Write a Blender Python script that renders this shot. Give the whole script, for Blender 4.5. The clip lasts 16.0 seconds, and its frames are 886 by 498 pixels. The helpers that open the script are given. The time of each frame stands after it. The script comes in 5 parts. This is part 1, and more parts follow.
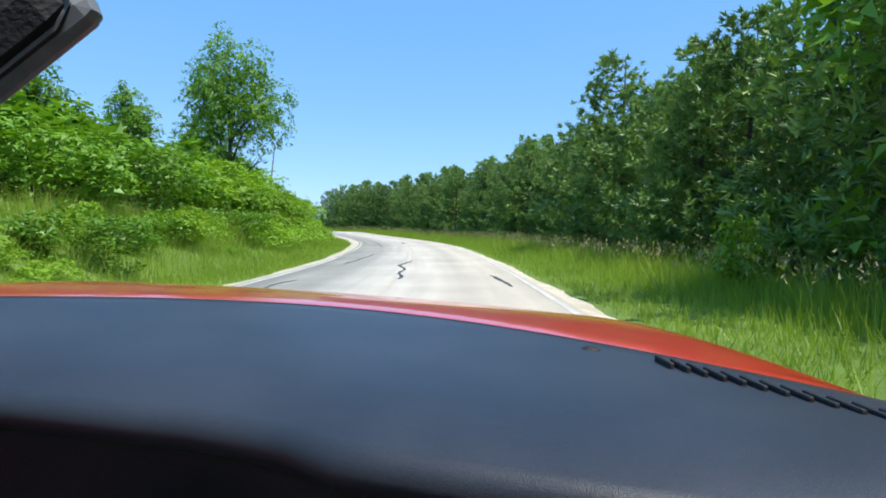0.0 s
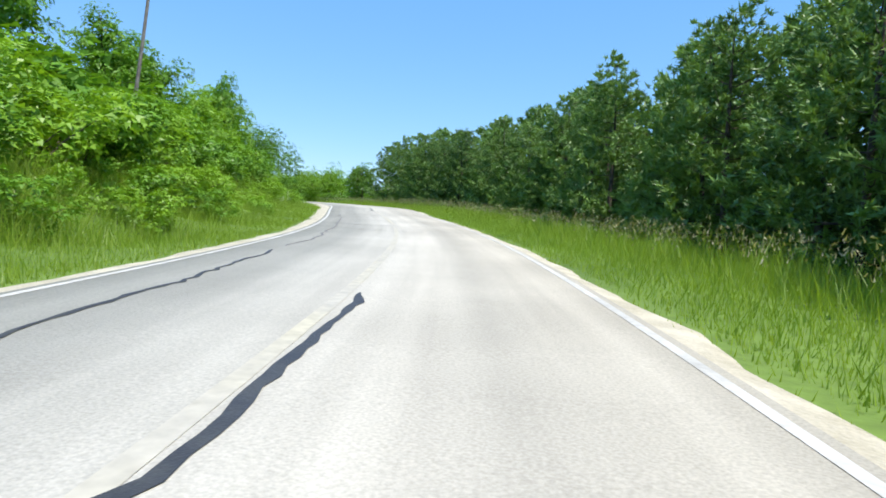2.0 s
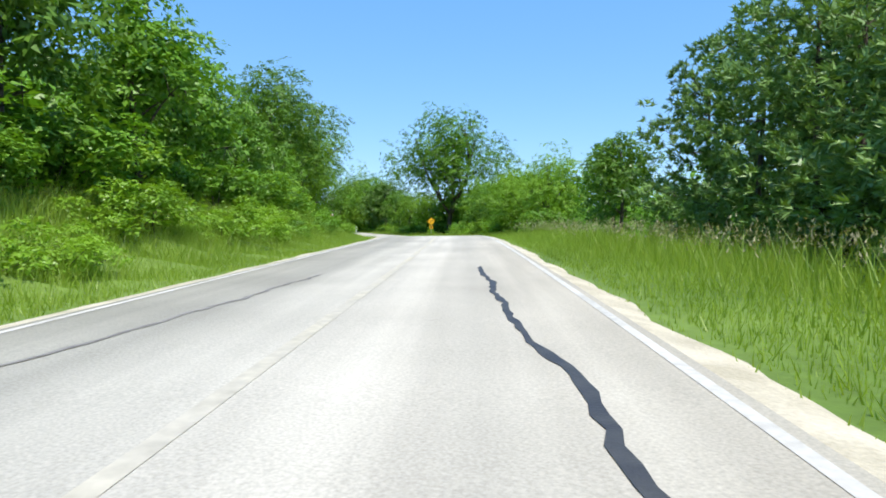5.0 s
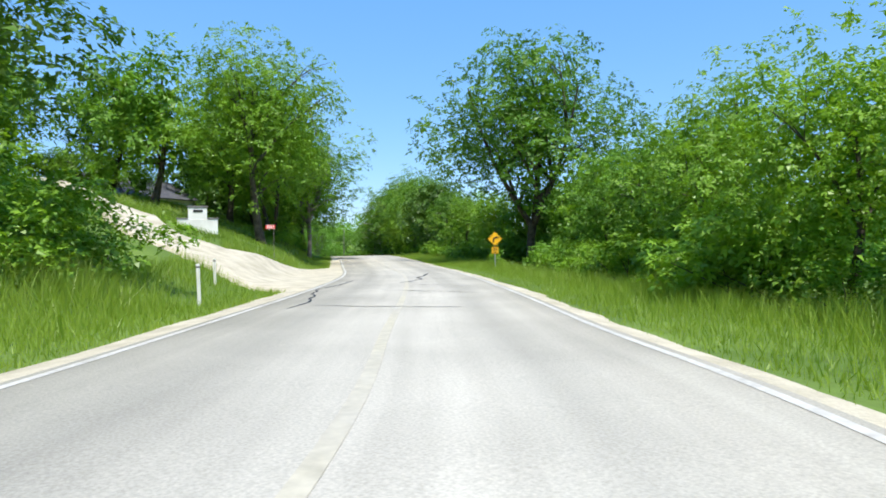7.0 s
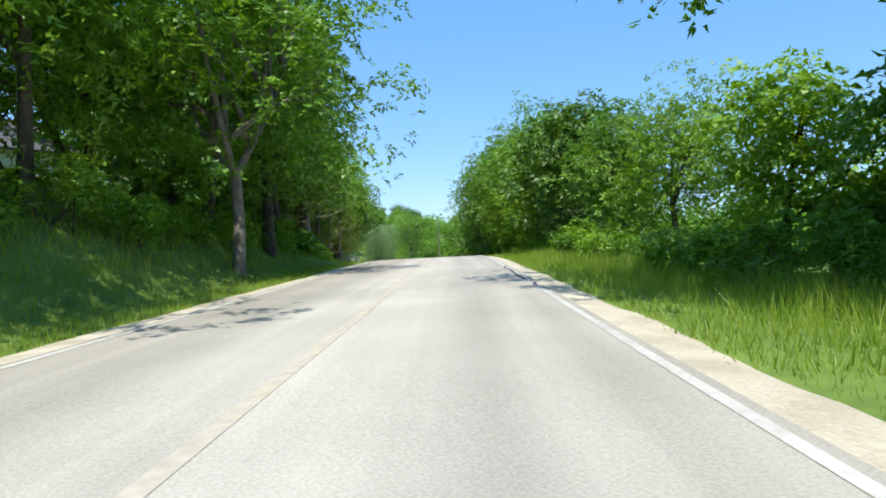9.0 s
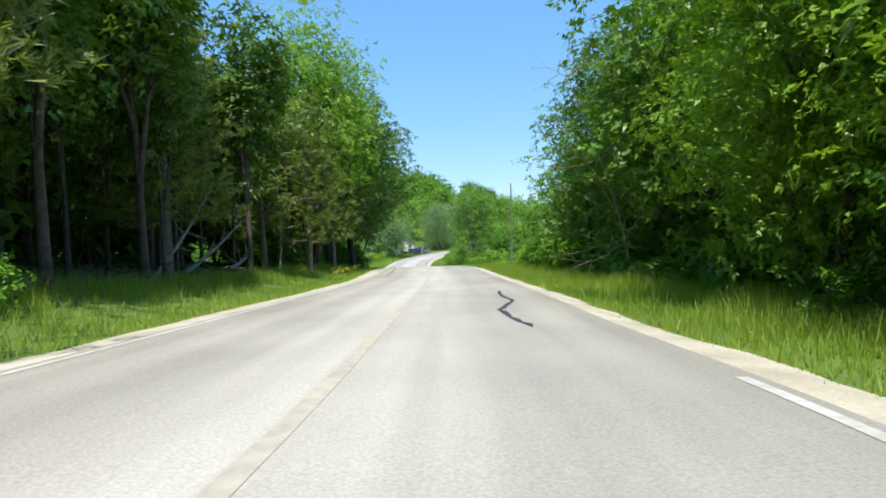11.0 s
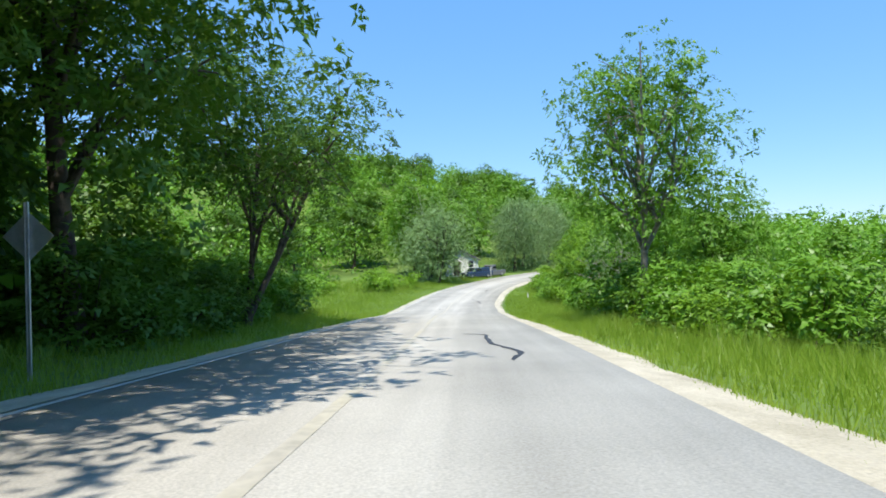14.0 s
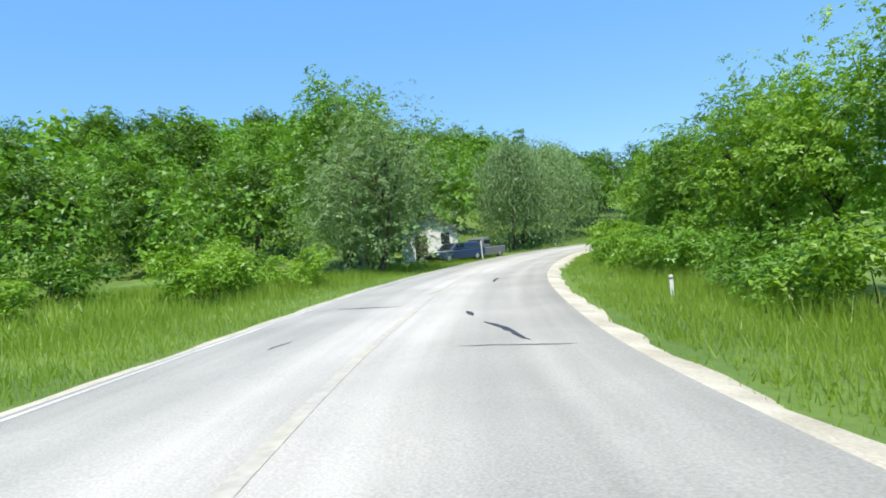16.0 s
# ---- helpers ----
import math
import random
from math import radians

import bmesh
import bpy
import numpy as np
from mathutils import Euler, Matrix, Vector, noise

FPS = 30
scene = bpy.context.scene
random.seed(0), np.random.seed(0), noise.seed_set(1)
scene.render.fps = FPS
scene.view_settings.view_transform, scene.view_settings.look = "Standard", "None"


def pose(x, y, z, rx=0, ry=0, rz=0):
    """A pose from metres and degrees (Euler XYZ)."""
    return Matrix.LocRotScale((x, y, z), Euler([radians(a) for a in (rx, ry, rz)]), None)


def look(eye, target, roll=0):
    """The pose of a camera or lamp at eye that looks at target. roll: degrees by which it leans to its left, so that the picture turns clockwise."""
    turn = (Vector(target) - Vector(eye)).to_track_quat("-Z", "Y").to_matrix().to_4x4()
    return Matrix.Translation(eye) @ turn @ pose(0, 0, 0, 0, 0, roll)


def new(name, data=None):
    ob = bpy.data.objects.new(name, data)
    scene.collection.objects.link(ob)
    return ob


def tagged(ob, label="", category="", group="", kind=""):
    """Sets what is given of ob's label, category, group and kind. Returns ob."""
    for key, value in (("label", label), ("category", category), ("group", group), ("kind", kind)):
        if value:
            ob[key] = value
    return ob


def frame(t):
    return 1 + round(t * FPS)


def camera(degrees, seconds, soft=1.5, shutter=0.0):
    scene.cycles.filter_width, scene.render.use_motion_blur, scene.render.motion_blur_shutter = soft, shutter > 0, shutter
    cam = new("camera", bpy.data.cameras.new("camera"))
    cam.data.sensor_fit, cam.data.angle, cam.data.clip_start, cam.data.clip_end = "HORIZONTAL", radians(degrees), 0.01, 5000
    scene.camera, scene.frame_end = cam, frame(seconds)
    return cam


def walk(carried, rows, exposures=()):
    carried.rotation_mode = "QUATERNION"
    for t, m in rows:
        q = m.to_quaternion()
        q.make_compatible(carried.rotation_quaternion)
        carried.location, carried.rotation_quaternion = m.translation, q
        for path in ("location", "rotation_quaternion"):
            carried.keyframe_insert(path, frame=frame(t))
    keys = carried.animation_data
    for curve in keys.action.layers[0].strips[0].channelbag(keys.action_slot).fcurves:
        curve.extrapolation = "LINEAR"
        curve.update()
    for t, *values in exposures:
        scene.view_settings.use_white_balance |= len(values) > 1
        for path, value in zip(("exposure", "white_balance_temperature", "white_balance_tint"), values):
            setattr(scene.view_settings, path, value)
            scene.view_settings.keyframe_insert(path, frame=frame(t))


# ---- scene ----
cam = camera(69.9, 16.0, soft=1.8)
PATH = [
    (0, (0.001, 0.032, 1.053), (-0.004, 2.031, 1.026), 0.2),
    (0.3, (0.156, 6.988, 1.121), (0.197, 8.988, 1.115), 0.3),
    (0.5, (0.123, 11.616, 1.223), (0.082, 13.615, 1.206), 0.4),
    (1, (-0.056, 22.837, 1.322), (-0.215, 24.83, 1.318), 1.2),
    (1.5, (-0.496, 33.923, 1.503), (-0.748, 35.907, 1.491), 1.8),
    (2, (-1.566, 44.611, 1.834), (-1.889, 46.582, 1.731), 2.9),
    (2.5, (-3.026, 55.181, 2.02), (-3.492, 57.125, 1.948), 3.2),
    (3, (-5.24, 65.232, 2.271), (-5.797, 67.152, 2.193), 4.4),
    (3.5, (-7.983, 75.226, 2.655), (-8.665, 77.104, 2.565), 4.7),
    (4, (-11.333, 84.71, 2.932), (-12.147, 86.535, 2.843), 3.0),
    (4.5, (-15.248, 93.932, 3.338), (-16.202, 95.688, 3.255), 1.6),
    (4.7, (-16.733, 97.644, 3.445), (-17.741, 99.37, 3.365), 0.6),
    (5.20, (-21.366, 106.390, 3.618), (-22.461, 108.062, 3.560), -0.8),
    (5.75, (-26.911, 115.768, 3.791), (-28.053, 117.409, 3.751), -0.8),
    (6.30, (-32.409, 125.231, 3.946), (-33.589, 126.846, 3.920), -0.4),
    (6.8, (-37.835, 133.664, 4.063), (-39.072, 135.235, 4.048), -0.5),
    (7, (-40.38, 136.848, 4.075), (-41.652, 138.391, 4.058), -0.8),
    (7.5, (-46.598, 145.015, 3.899), (-47.942, 146.495, 3.85), -0.4),
    (7.8, (-50.595, 149.626, 3.8), (-51.959, 151.087, 3.743), -0.1),
    (8, (-53.462, 152.695, 3.83), (-54.877, 154.109, 3.782), -0.3),
    (8.5, (-60.343, 160.1, 3.558), (-61.839, 161.427, 3.533), -2.1),
    (9.30, (-72.133, 170.871, 3.619), (-73.707, 172.105, 3.598), -2.3),
    (9.75, (-79.038, 176.695, 3.687), (-80.649, 177.880, 3.656), -1.4),
    (10.25, (-86.629, 183.263, 3.766), (-88.275, 184.398, 3.720), -0.6),
    (10.8, (-95.158, 190.215, 3.815), (-96.837, 191.301, 3.755), -0.9),
    (11, (-98.428, 192.516, 3.654), (-100.117, 193.585, 3.591), -1.4),
    (11.5, (-106.623, 198.210, 3.327), (-108.350, 199.217, 3.273), -1.0),
    (12, (-114.907, 203.643, 2.911), (-116.663, 204.599, 2.868), -2.1),
    (12.5, (-123.340, 208.947, 2.444), (-125.114, 209.871, 2.410), -2.2),
    (13, (-131.088, 213.764, 2.077), (-132.871, 214.670, 2.050), -0.4),
    (13.5, (-139.855, 218.595, 1.819), (-141.645, 219.487, 1.795), -1.5),
    (14, (-148.795, 223.407, 1.175), (-150.601, 224.267, 1.195), -1.6),
    (14.5, (-157.892, 228.192, 0.619), (-159.699, 229.049, 0.642), -2.6),
    (15, (-166.210, 232.311, -0.040), (-168.014, 233.174, -0.010), -2.5),
    (15.5, (-174.658, 236.621, -0.565), (-176.446, 237.516, -0.584), -3.9),
    (16, (-183.057, 241.180, -1.184), (-184.823, 242.121, -1.177), -5.0),
]
EXPOSURE = [(0.0, 0.2), (16.0, 0.2)]
walk(cam, [(t, look(eye, target, roll)) for t, eye, target, roll in PATH], EXPOSURE)
# ---- end of path ----

# ================= light =================
SUN_YAW, SUN_ELEV = 236.0, 63.0          # yaw counted from +y towards -x
world = bpy.data.worlds.new("sky")
scene.world = world
world.use_nodes = True
wn, wl = world.node_tree.nodes, world.node_tree.links
wn.clear()
sky = wn.new("ShaderNodeTexSky")
sky.sky_type = "NISHITA"
sky.sun_disc = False
sky.sun_elevation = radians(SUN_ELEV)
sky.sun_rotation = radians(-SUN_YAW)
sky.air_density, sky.dust_density, sky.ozone_density, sky.altitude = 1.0, 0.3, 2.0, 200
sky_bg = wn.new("ShaderNodeBackground")
sky_bg.inputs["Strength"].default_value = 0.165
sky_out = wn.new("ShaderNodeOutputWorld")
sky_mix = wn.new("ShaderNodeMixRGB")               # the deep blue of a clear summer noon
sky_mix.inputs[0].default_value, sky_mix.inputs[2].default_value = 0.5, (0.75, 3.0, 6.9, 1)
wl.new(sky.outputs[0], sky_mix.inputs[1])
wl.new(sky_mix.outputs[0], sky_bg.inputs[0])
wl.new(sky_bg.outputs[0], sky_out.inputs[0])
sun_data = bpy.data.lights.new("sun", "SUN")
sun_data.energy, sun_data.angle, sun_data.color = 5.2, radians(0.5), (1.0, 0.95, 0.86)
sun = new("sun", sun_data)
sa, se = radians(SUN_YAW), radians(SUN_ELEV)
sun_dir = Vector((-math.sin(sa) * math.cos(se), math.cos(sa) * math.cos(se), math.sin(se)))
sun.matrix_world = look(sun_dir * 300, (0, 0, 0))


# ================= materials =================
def mat(name, color, color2=None, scale=3.0, rough=0.8, metal=0.0, bump=0.0, bump_scale=None, fine=None, spec=0.5):
    """A procedural surface: two colours mixed by a coarse noise, darker and lighter by a fine one, with relief."""
    m = bpy.data.materials.new(name)
    m.use_nodes = True
    n, l = m.node_tree.nodes, m.node_tree.links
    b = n["Principled BSDF"]
    b.inputs["Roughness"].default_value, b.inputs["Metallic"].default_value = rough, metal
    b.inputs["Specular IOR Level"].default_value = spec
    co = n.new("ShaderNodeTexCoord")
    big = n.new("ShaderNodeTexNoise")
    big.inputs["Scale"].default_value, big.inputs["Detail"].default_value = scale, 5
    l.new(co.outputs["Object"], big.inputs["Vector"])
    ramp = n.new("ShaderNodeValToRGB")
    ramp.color_ramp.elements[0].position, ramp.color_ramp.elements[1].position = 0.35, 0.65
    ramp.color_ramp.elements[0].color = (*color, 1)
    ramp.color_ramp.elements[1].color = (*(color2 or [c * 1.25 for c in color]), 1)
    l.new(big.outputs["Fac"], ramp.inputs[0])
    small = n.new("ShaderNodeTexNoise")
    small.inputs["Scale"].default_value, small.inputs["Detail"].default_value = fine or scale * 14, 3
    l.new(co.outputs["Object"], small.inputs["Vector"])
    mul = n.new("ShaderNodeMixRGB")
    mul.blend_type = "OVERLAY"
    mul.inputs[0].default_value = 0.35
    l.new(ramp.outputs[0], mul.inputs[1])
    l.new(small.outputs["Fac"], mul.inputs[2])
    l.new(mul.outputs[0], b.inputs["Base Color"])
    if bump:
        rel = n.new("ShaderNodeTexNoise")
        rel.inputs["Scale"].default_value, rel.inputs["Detail"].default_value = bump_scale or scale * 10, 4
        l.new(co.outputs["Object"], rel.inputs["Vector"])
        bp = n.new("ShaderNodeBump")
        bp.inputs["Strength"].default_value, bp.inputs["Distance"].default_value = bump, 0.02
        l.new(rel.outputs["Fac"], bp.inputs["Height"])
        l.new(bp.outputs[0], b.inputs["Normal"])
    return m


def leaf_mat(name, dark, light, glow=0.35, gloss=0.035):
    """Leaves: colour differs leaf by leaf and in patches, and light shines through them."""
    m = bpy.data.materials.new(name)
    m.use_nodes = True
    n, l = m.node_tree.nodes, m.node_tree.links
    n.clear()
    geo, info, co = n.new("ShaderNodeNewGeometry"), n.new("ShaderNodeObjectInfo"), n.new("ShaderNodeTexCoord")
    patch = n.new("ShaderNodeTexNoise")
    patch.inputs["Scale"].default_value, patch.inputs["Detail"].default_value = 0.55, 2
    l.new(co.outputs["Object"], patch.inputs["Vector"])
    a = n.new("ShaderNodeMath")
    a.operation = "MULTIPLY_ADD"
    a.inputs[1].default_value = 0.34
    l.new(geo.outputs["Random Per Island"], a.inputs[0])
    l.new(patch.outputs["Fac"], a.inputs[2])
    b = n.new("ShaderNodeMath")
    b.operation = "MULTIPLY_ADD"
    b.inputs[1].default_value = 0.4
    l.new(info.outputs["Random"], b.inputs[0])
    l.new(a.outputs[0], b.inputs[2])
    ramp = n.new("ShaderNodeValToRGB")
    e = ramp.color_ramp.elements
    e[0].position, e[1].position = 0.42, 0.86
    e[0].color, e[1].color = (*dark, 1), (*light, 1)
    l.new(b.outputs[0], ramp.inputs[0])
    diff, trans, glos = n.new("ShaderNodeBsdfDiffuse"), n.new("ShaderNodeBsdfTranslucent"), n.new("ShaderNodeBsdfGlossy")
    l.new(ramp.outputs[0], diff.inputs[0])
    warm = n.new("ShaderNodeMixRGB")
    warm.blend_type = "MULTIPLY"
    warm.inputs[0].default_value, warm.inputs[2].default_value = 1.0, (1.5, 1.45, 0.5, 1)
    l.new(ramp.outputs[0], warm.inputs[1])
    l.new(warm.outputs[0], trans.inputs[0])
    glos.inputs["Roughness"].default_value = 0.45
    m1, m2 = n.new("ShaderNodeMixShader"), n.new("ShaderNodeMixShader")
    m1.inputs[0].default_value, m2.inputs[0].default_value = glow, gloss
    l.new(diff.outputs[0], m1.inputs[1])
    l.new(trans.outputs[0], m1.inputs[2])
    l.new(m1.outputs[0], m2.inputs[1])
    l.new(glos.outputs[0], m2.inputs[2])
    out = n.new("ShaderNodeOutputMaterial")
    l.new(m2.outputs[0], out.inputs[0])
    return m


def road_mat():
    """Pale asphalt: streaks along the lanes, oil-darkened lane centres and a fine grain. The UV map holds metres along and across."""
    m = mat("worn_pale_asphalt", (0.43, 0.405, 0.35), (0.51, 0.48, 0.415), 0.35, 0.95, spec=0.08, bump=0.2, bump_scale=60, fine=45)
    n, l = m.node_tree.nodes, m.node_tree.links
    b = n["Principled BSDF"]
    plain = b.inputs["Base Color"].links[0].from_socket
    uv, split = n.new("ShaderNodeUVMap"), n.new("ShaderNodeSeparateXYZ")
    l.new(uv.outputs[0], split.inputs[0])
    far = n.new("ShaderNodeMath")
    far.operation = "PINGPONG"                       # 0 on the centre line and the lane edges, 1.55 in the lane's middle
    far.inputs[1].default_value = 1.55
    l.new(split.outputs[1], far.inputs[0])
    lane = n.new("ShaderNodeMapRange")
    lane.inputs[1].default_value, lane.inputs[2].default_value = 0.9, 1.55
    l.new(far.outputs[0], lane.inputs[0])
    long = n.new("ShaderNodeMapping")
    long.inputs["Scale"].default_value = (0.09, 2.2, 1)
    l.new(uv.outputs[0], long.inputs[0])
    streak = n.new("ShaderNodeTexNoise")
    streak.inputs["Scale"].default_value, streak.inputs["Detail"].default_value = 1.0, 6
    l.new(long.outputs[0], streak.inputs["Vector"])
    worn = n.new("ShaderNodeMath")
    worn.operation = "MULTIPLY"
    l.new(lane.outputs[0], worn.inputs[0])
    l.new(streak.outputs["Fac"], worn.inputs[1])
    tone = n.new("ShaderNodeMixRGB")
    tone.blend_type = "MULTIPLY"
    tone.inputs[2].default_value = (0.68, 0.69, 0.70, 1)
    l.new(worn.outputs[0], tone.inputs[0])
    l.new(plain, tone.inputs[1])
    soft = n.new("ShaderNodeMixRGB")
    soft.blend_type = "OVERLAY"
    soft.inputs[0].default_value = 0.28
    l.new(tone.outputs[0], soft.inputs[1])
    l.new(streak.outputs["Fac"], soft.inputs[2])
    l.new(soft.outputs[0], b.inputs["Base Color"])
    return m


ASPHALT = road_mat()
GRAVEL = mat("limestone_gravel", (0.44, 0.39, 0.285), (0.60, 0.54, 0.415), 1.5, 0.95, bump=0.8, bump_scale=35, fine=28)
TAR = mat("crack_sealing_tar", (0.035, 0.035, 0.04), (0.06, 0.06, 0.06), 4, 0.6, bump=0.3)
CRACK = mat("old_crack", (0.16, 0.15, 0.14), (0.25, 0.24, 0.22), 4, 0.9)
WHITE_LINE = mat("worn_white_road_paint", (0.48, 0.46, 0.41), (0.60, 0.58, 0.53), 0.8, 0.7)
YELLOW_LINE = mat("faded_yellow_road_paint", (0.465, 0.43, 0.355), (0.505, 0.46, 0.345), 0.5, 0.7)
EARTH = mat("meadow_ground", (0.085, 0.15, 0.018), (0.15, 0.23, 0.035), 0.25, 0.95, bump=0.5, bump_scale=9, fine=6)
BLADE = leaf_mat("grass_blades", (0.135, 0.23, 0.022), (0.25, 0.36, 0.045), 0.4, 0.03)
STRAW = leaf_mat("dry_seed_heads", (0.20, 0.20, 0.10), (0.36, 0.33, 0.20), 0.3, 0.03)
YELLOW_PETAL = leaf_mat("yellow_petals", (0.5, 0.45, 0.04), (0.75, 0.65, 0.06), 0.3, 0.03)
PETAL = leaf_mat("white_petals", (0.6, 0.6, 0.55), (0.8, 0.8, 0.78), 0.3, 0.03)
LEAF = leaf_mat("green_leaves", (0.055, 0.137, 0.013), (0.15, 0.305, 0.029), 0.28)
LEAF_DARK = leaf_mat("dark_green_leaves", (0.036, 0.092, 0.014), (0.115, 0.225, 0.029), 0.26)
LEAF_BRIGHT = leaf_mat("yellow_green_leaves", (0.092, 0.200, 0.014), (0.225, 0.39, 0.035), 0.33)
LEAF_SILVER = leaf_mat("grey_green_leaves", (0.095, 0.17, 0.060), (0.22, 0.335, 0.13), 0.22)
NEEDLE = leaf_mat("pine_needles", (0.054, 0.125, 0.034), (0.175, 0.30, 0.072), 0.18, 0.05)
NEEDLE_PALE = leaf_mat("light_conifer_needles", (0.075, 0.12, 0.026), (0.21, 0.28, 0.065), 0.35, 0.04)
LITTER = leaf_mat("dead_brown_leaves", (0.10, 0.07, 0.045), (0.26, 0.20, 0.13), 0.1, 0.03)
BARK = mat("brown_bark", (0.05, 0.038, 0.028), (0.12, 0.095, 0.07), 5, 0.95, bump=0.8, bump_scale=22)
BARK_GREY = mat("grey_bark", (0.13, 0.12, 0.10), (0.24, 0.22, 0.19), 5, 0.95, bump=0.8, bump_scale=22)
WOOD_POLE = mat("weathered_pole_wood", (0.13, 0.115, 0.10), (0.23, 0.205, 0.18), 4, 0.9, bump=0.4)


# ================= mesh helpers =================
def mesh_of(name, verts, faces, material):
    """A mesh from arrays: verts n x 3, faces k x m (all faces with m corners)."""
    verts, faces = np.asarray(verts, dtype=np.float32), np.asarray(faces, dtype=np.int32)
    me = bpy.data.meshes.new(name)
    k, m = faces.shape
    me.vertices.add(len(verts))
    me.vertices.foreach_set("co", verts.ravel())
    me.loops.add(k * m)
    me.loops.foreach_set("vertex_index", faces.ravel())
    me.polygons.add(k)
    me.polygons.foreach_set("loop_start", np.arange(0, k * m, m, dtype=np.int32))
    me.polygons.foreach_set("loop_total", np.full(k, m, dtype=np.int32))
    me.update(calc_edges=True)
    me.validate()
    me.materials.append(material)
    return me


def smooth(me):
    me.polygons.foreach_set("use_smooth", [True] * len(me.polygons))
    return me


def part(name, bm, material, parent=None, label=""):
    """Links a bmesh (or a finished mesh) as one object, under a thing or a part."""
    if isinstance(bm, bmesh.types.BMesh):
        me = bpy.data.meshes.new(name)
        bm.to_mesh(me)
        bm.free()
        me.materials.append(material)
    else:
        me = bm
    ob = new(name, me)
    ob.parent = parent
    return tagged(ob, label)


def thing(name, m, label, category, group=""):
    ob = new(name)
    ob.empty_display_size = 0.2
    ob.matrix_world = m
    return tagged(ob, label, category, group)


def box(x, y, z, sx, sy, sz, bevel=0.0, bm=None):
    """A box centred at x, y, z, with softened edges."""
    bm = bm or bmesh.new()
    made = bmesh.ops.create_cube(bm, size=1.0, matrix=Matrix.Translation((x, y, z)) @ Matrix.Diagonal((sx, sy, sz, 1)))
    if bevel:
        edges = {e for v in made["verts"] for e in v.link_edges}
        bmesh.ops.bevel(bm, geom=list(edges), offset=bevel, segments=2, affect="EDGES", profile=0.5)
    return bm


def tube_arrays(points, radii, sides=7):
    """Vertices and quads of a tapered tube along the points."""
    pts = np.asarray(points, float)
    d = np.gradient(pts, axis=0)
    d /= np.linalg.norm(d, axis=1)[:, None]
    ref = np.array([0.31, 0.95, 0.05])
    u = np.cross(d, ref)
    u /= np.linalg.norm(u, axis=1)[:, None]
    v = np.cross(d, u)
    ang = np.arange(sides) * 2 * np.pi / sides
    ring = u[:, None, :] * np.cos(ang)[None, :, None] + v[:, None, :] * np.sin(ang)[None, :, None]
    verts = (pts[:, None, :] + ring * np.asarray(radii)[:, None, None]).reshape(-1, 3)
    faces = []
    for i in range(len(pts) - 1):
        for j in range(sides):
            a, b = i * sides + j, i * sides + (j + 1) % sides
            faces.append((a, b, b + sides, a + sides))
    return verts, np.array(faces)


def tube_mesh(name, tubes, material, sides=7):
    vs, fs, at = [], [], 0
    for points, radii in tubes:
        v, f = tube_arrays(points, radii, sides)
        vs.append(v)
        fs.append(f + at)
        at += len(v)
    return smooth(mesh_of(name, np.concatenate(vs), np.concatenate(fs), material))


def unit(a):
    return a / np.maximum(np.linalg.norm(a, axis=1), 1e-6)[:, None]


def kites(c, out, length, width, rng, up=0.4, wild=0.34, along=None):
    """Pointed leaves at the points c, facing roughly along out; with `along`, their long axis follows it."""
    k = len(c)
    n = unit(out + np.array([0, 0, up]) + rng.normal(0, wild, (k, 3)))
    t = rng.normal(0, 1, (k, 3)) if along is None else along + rng.normal(0, 0.25, (k, 3))
    t = unit(t - n * np.sum(t * n, axis=1)[:, None])
    b = np.cross(n, t)
    ln = (length * rng.uniform(0.6, 1.35, k))[:, None]
    wd = (width * rng.uniform(0.6, 1.35, k))[:, None]
    p0 = c + t * ln * 0.55 - n * ln * 0.08
    p1, p2 = c + b * wd * 0.5 - t * ln * 0.42, c - b * wd * 0.5 - t * ln * 0.30
    return np.stack([p0, p1, p2], axis=1).reshape(-1, 3)


def sprays(rng, count, centre, reach, leaf, per=12, flat=0.75, droop=0.25):
    """Leaves in small flat sprays round the outside of a clump, as they hang on twigs. reach: the clump's three half widths."""
    m = max(1, count // per)
    o = unit(rng.normal(0, 1, (m, 3)) + (0, 0, 0.22))
    p = centre + o * reach * (rng.uniform(0.25, 1.0, m) ** 0.5)[:, None]
    face = unit(o * 0.6 + (0, 0, flat) + rng.normal(0, 0.33, (m, 3)))
    t1 = unit(np.cross(face, rng.normal(0, 1, (m, 3))))
    t2 = np.cross(face, t1)
    i = np.repeat(np.arange(m), per)
    a = rng.uniform(0, 2 * np.pi, len(i))[:, None]
    r = (leaf * 2.3 * rng.uniform(0.02, 1, len(i)) ** 0.5)[:, None] * rng.uniform(0.6, 1.3, m)[i][:, None]
    way = t1[i] * np.cos(a) + t2[i] * np.sin(a)
    q = p[i] + way * r + face[i] * rng.normal(0, 0.35 * leaf, (len(i), 1))
    q[:, 2] -= droop * r[:, 0]
    return kites(q, face[i], leaf * 1.45, leaf * 0.85, rng, 0.0, 0.33, along=way - (0, 0, 0.3))


def kite_mesh(name, verts, material):
    return mesh_of(name, verts, np.arange(len(verts)).reshape(-1, 3), material)


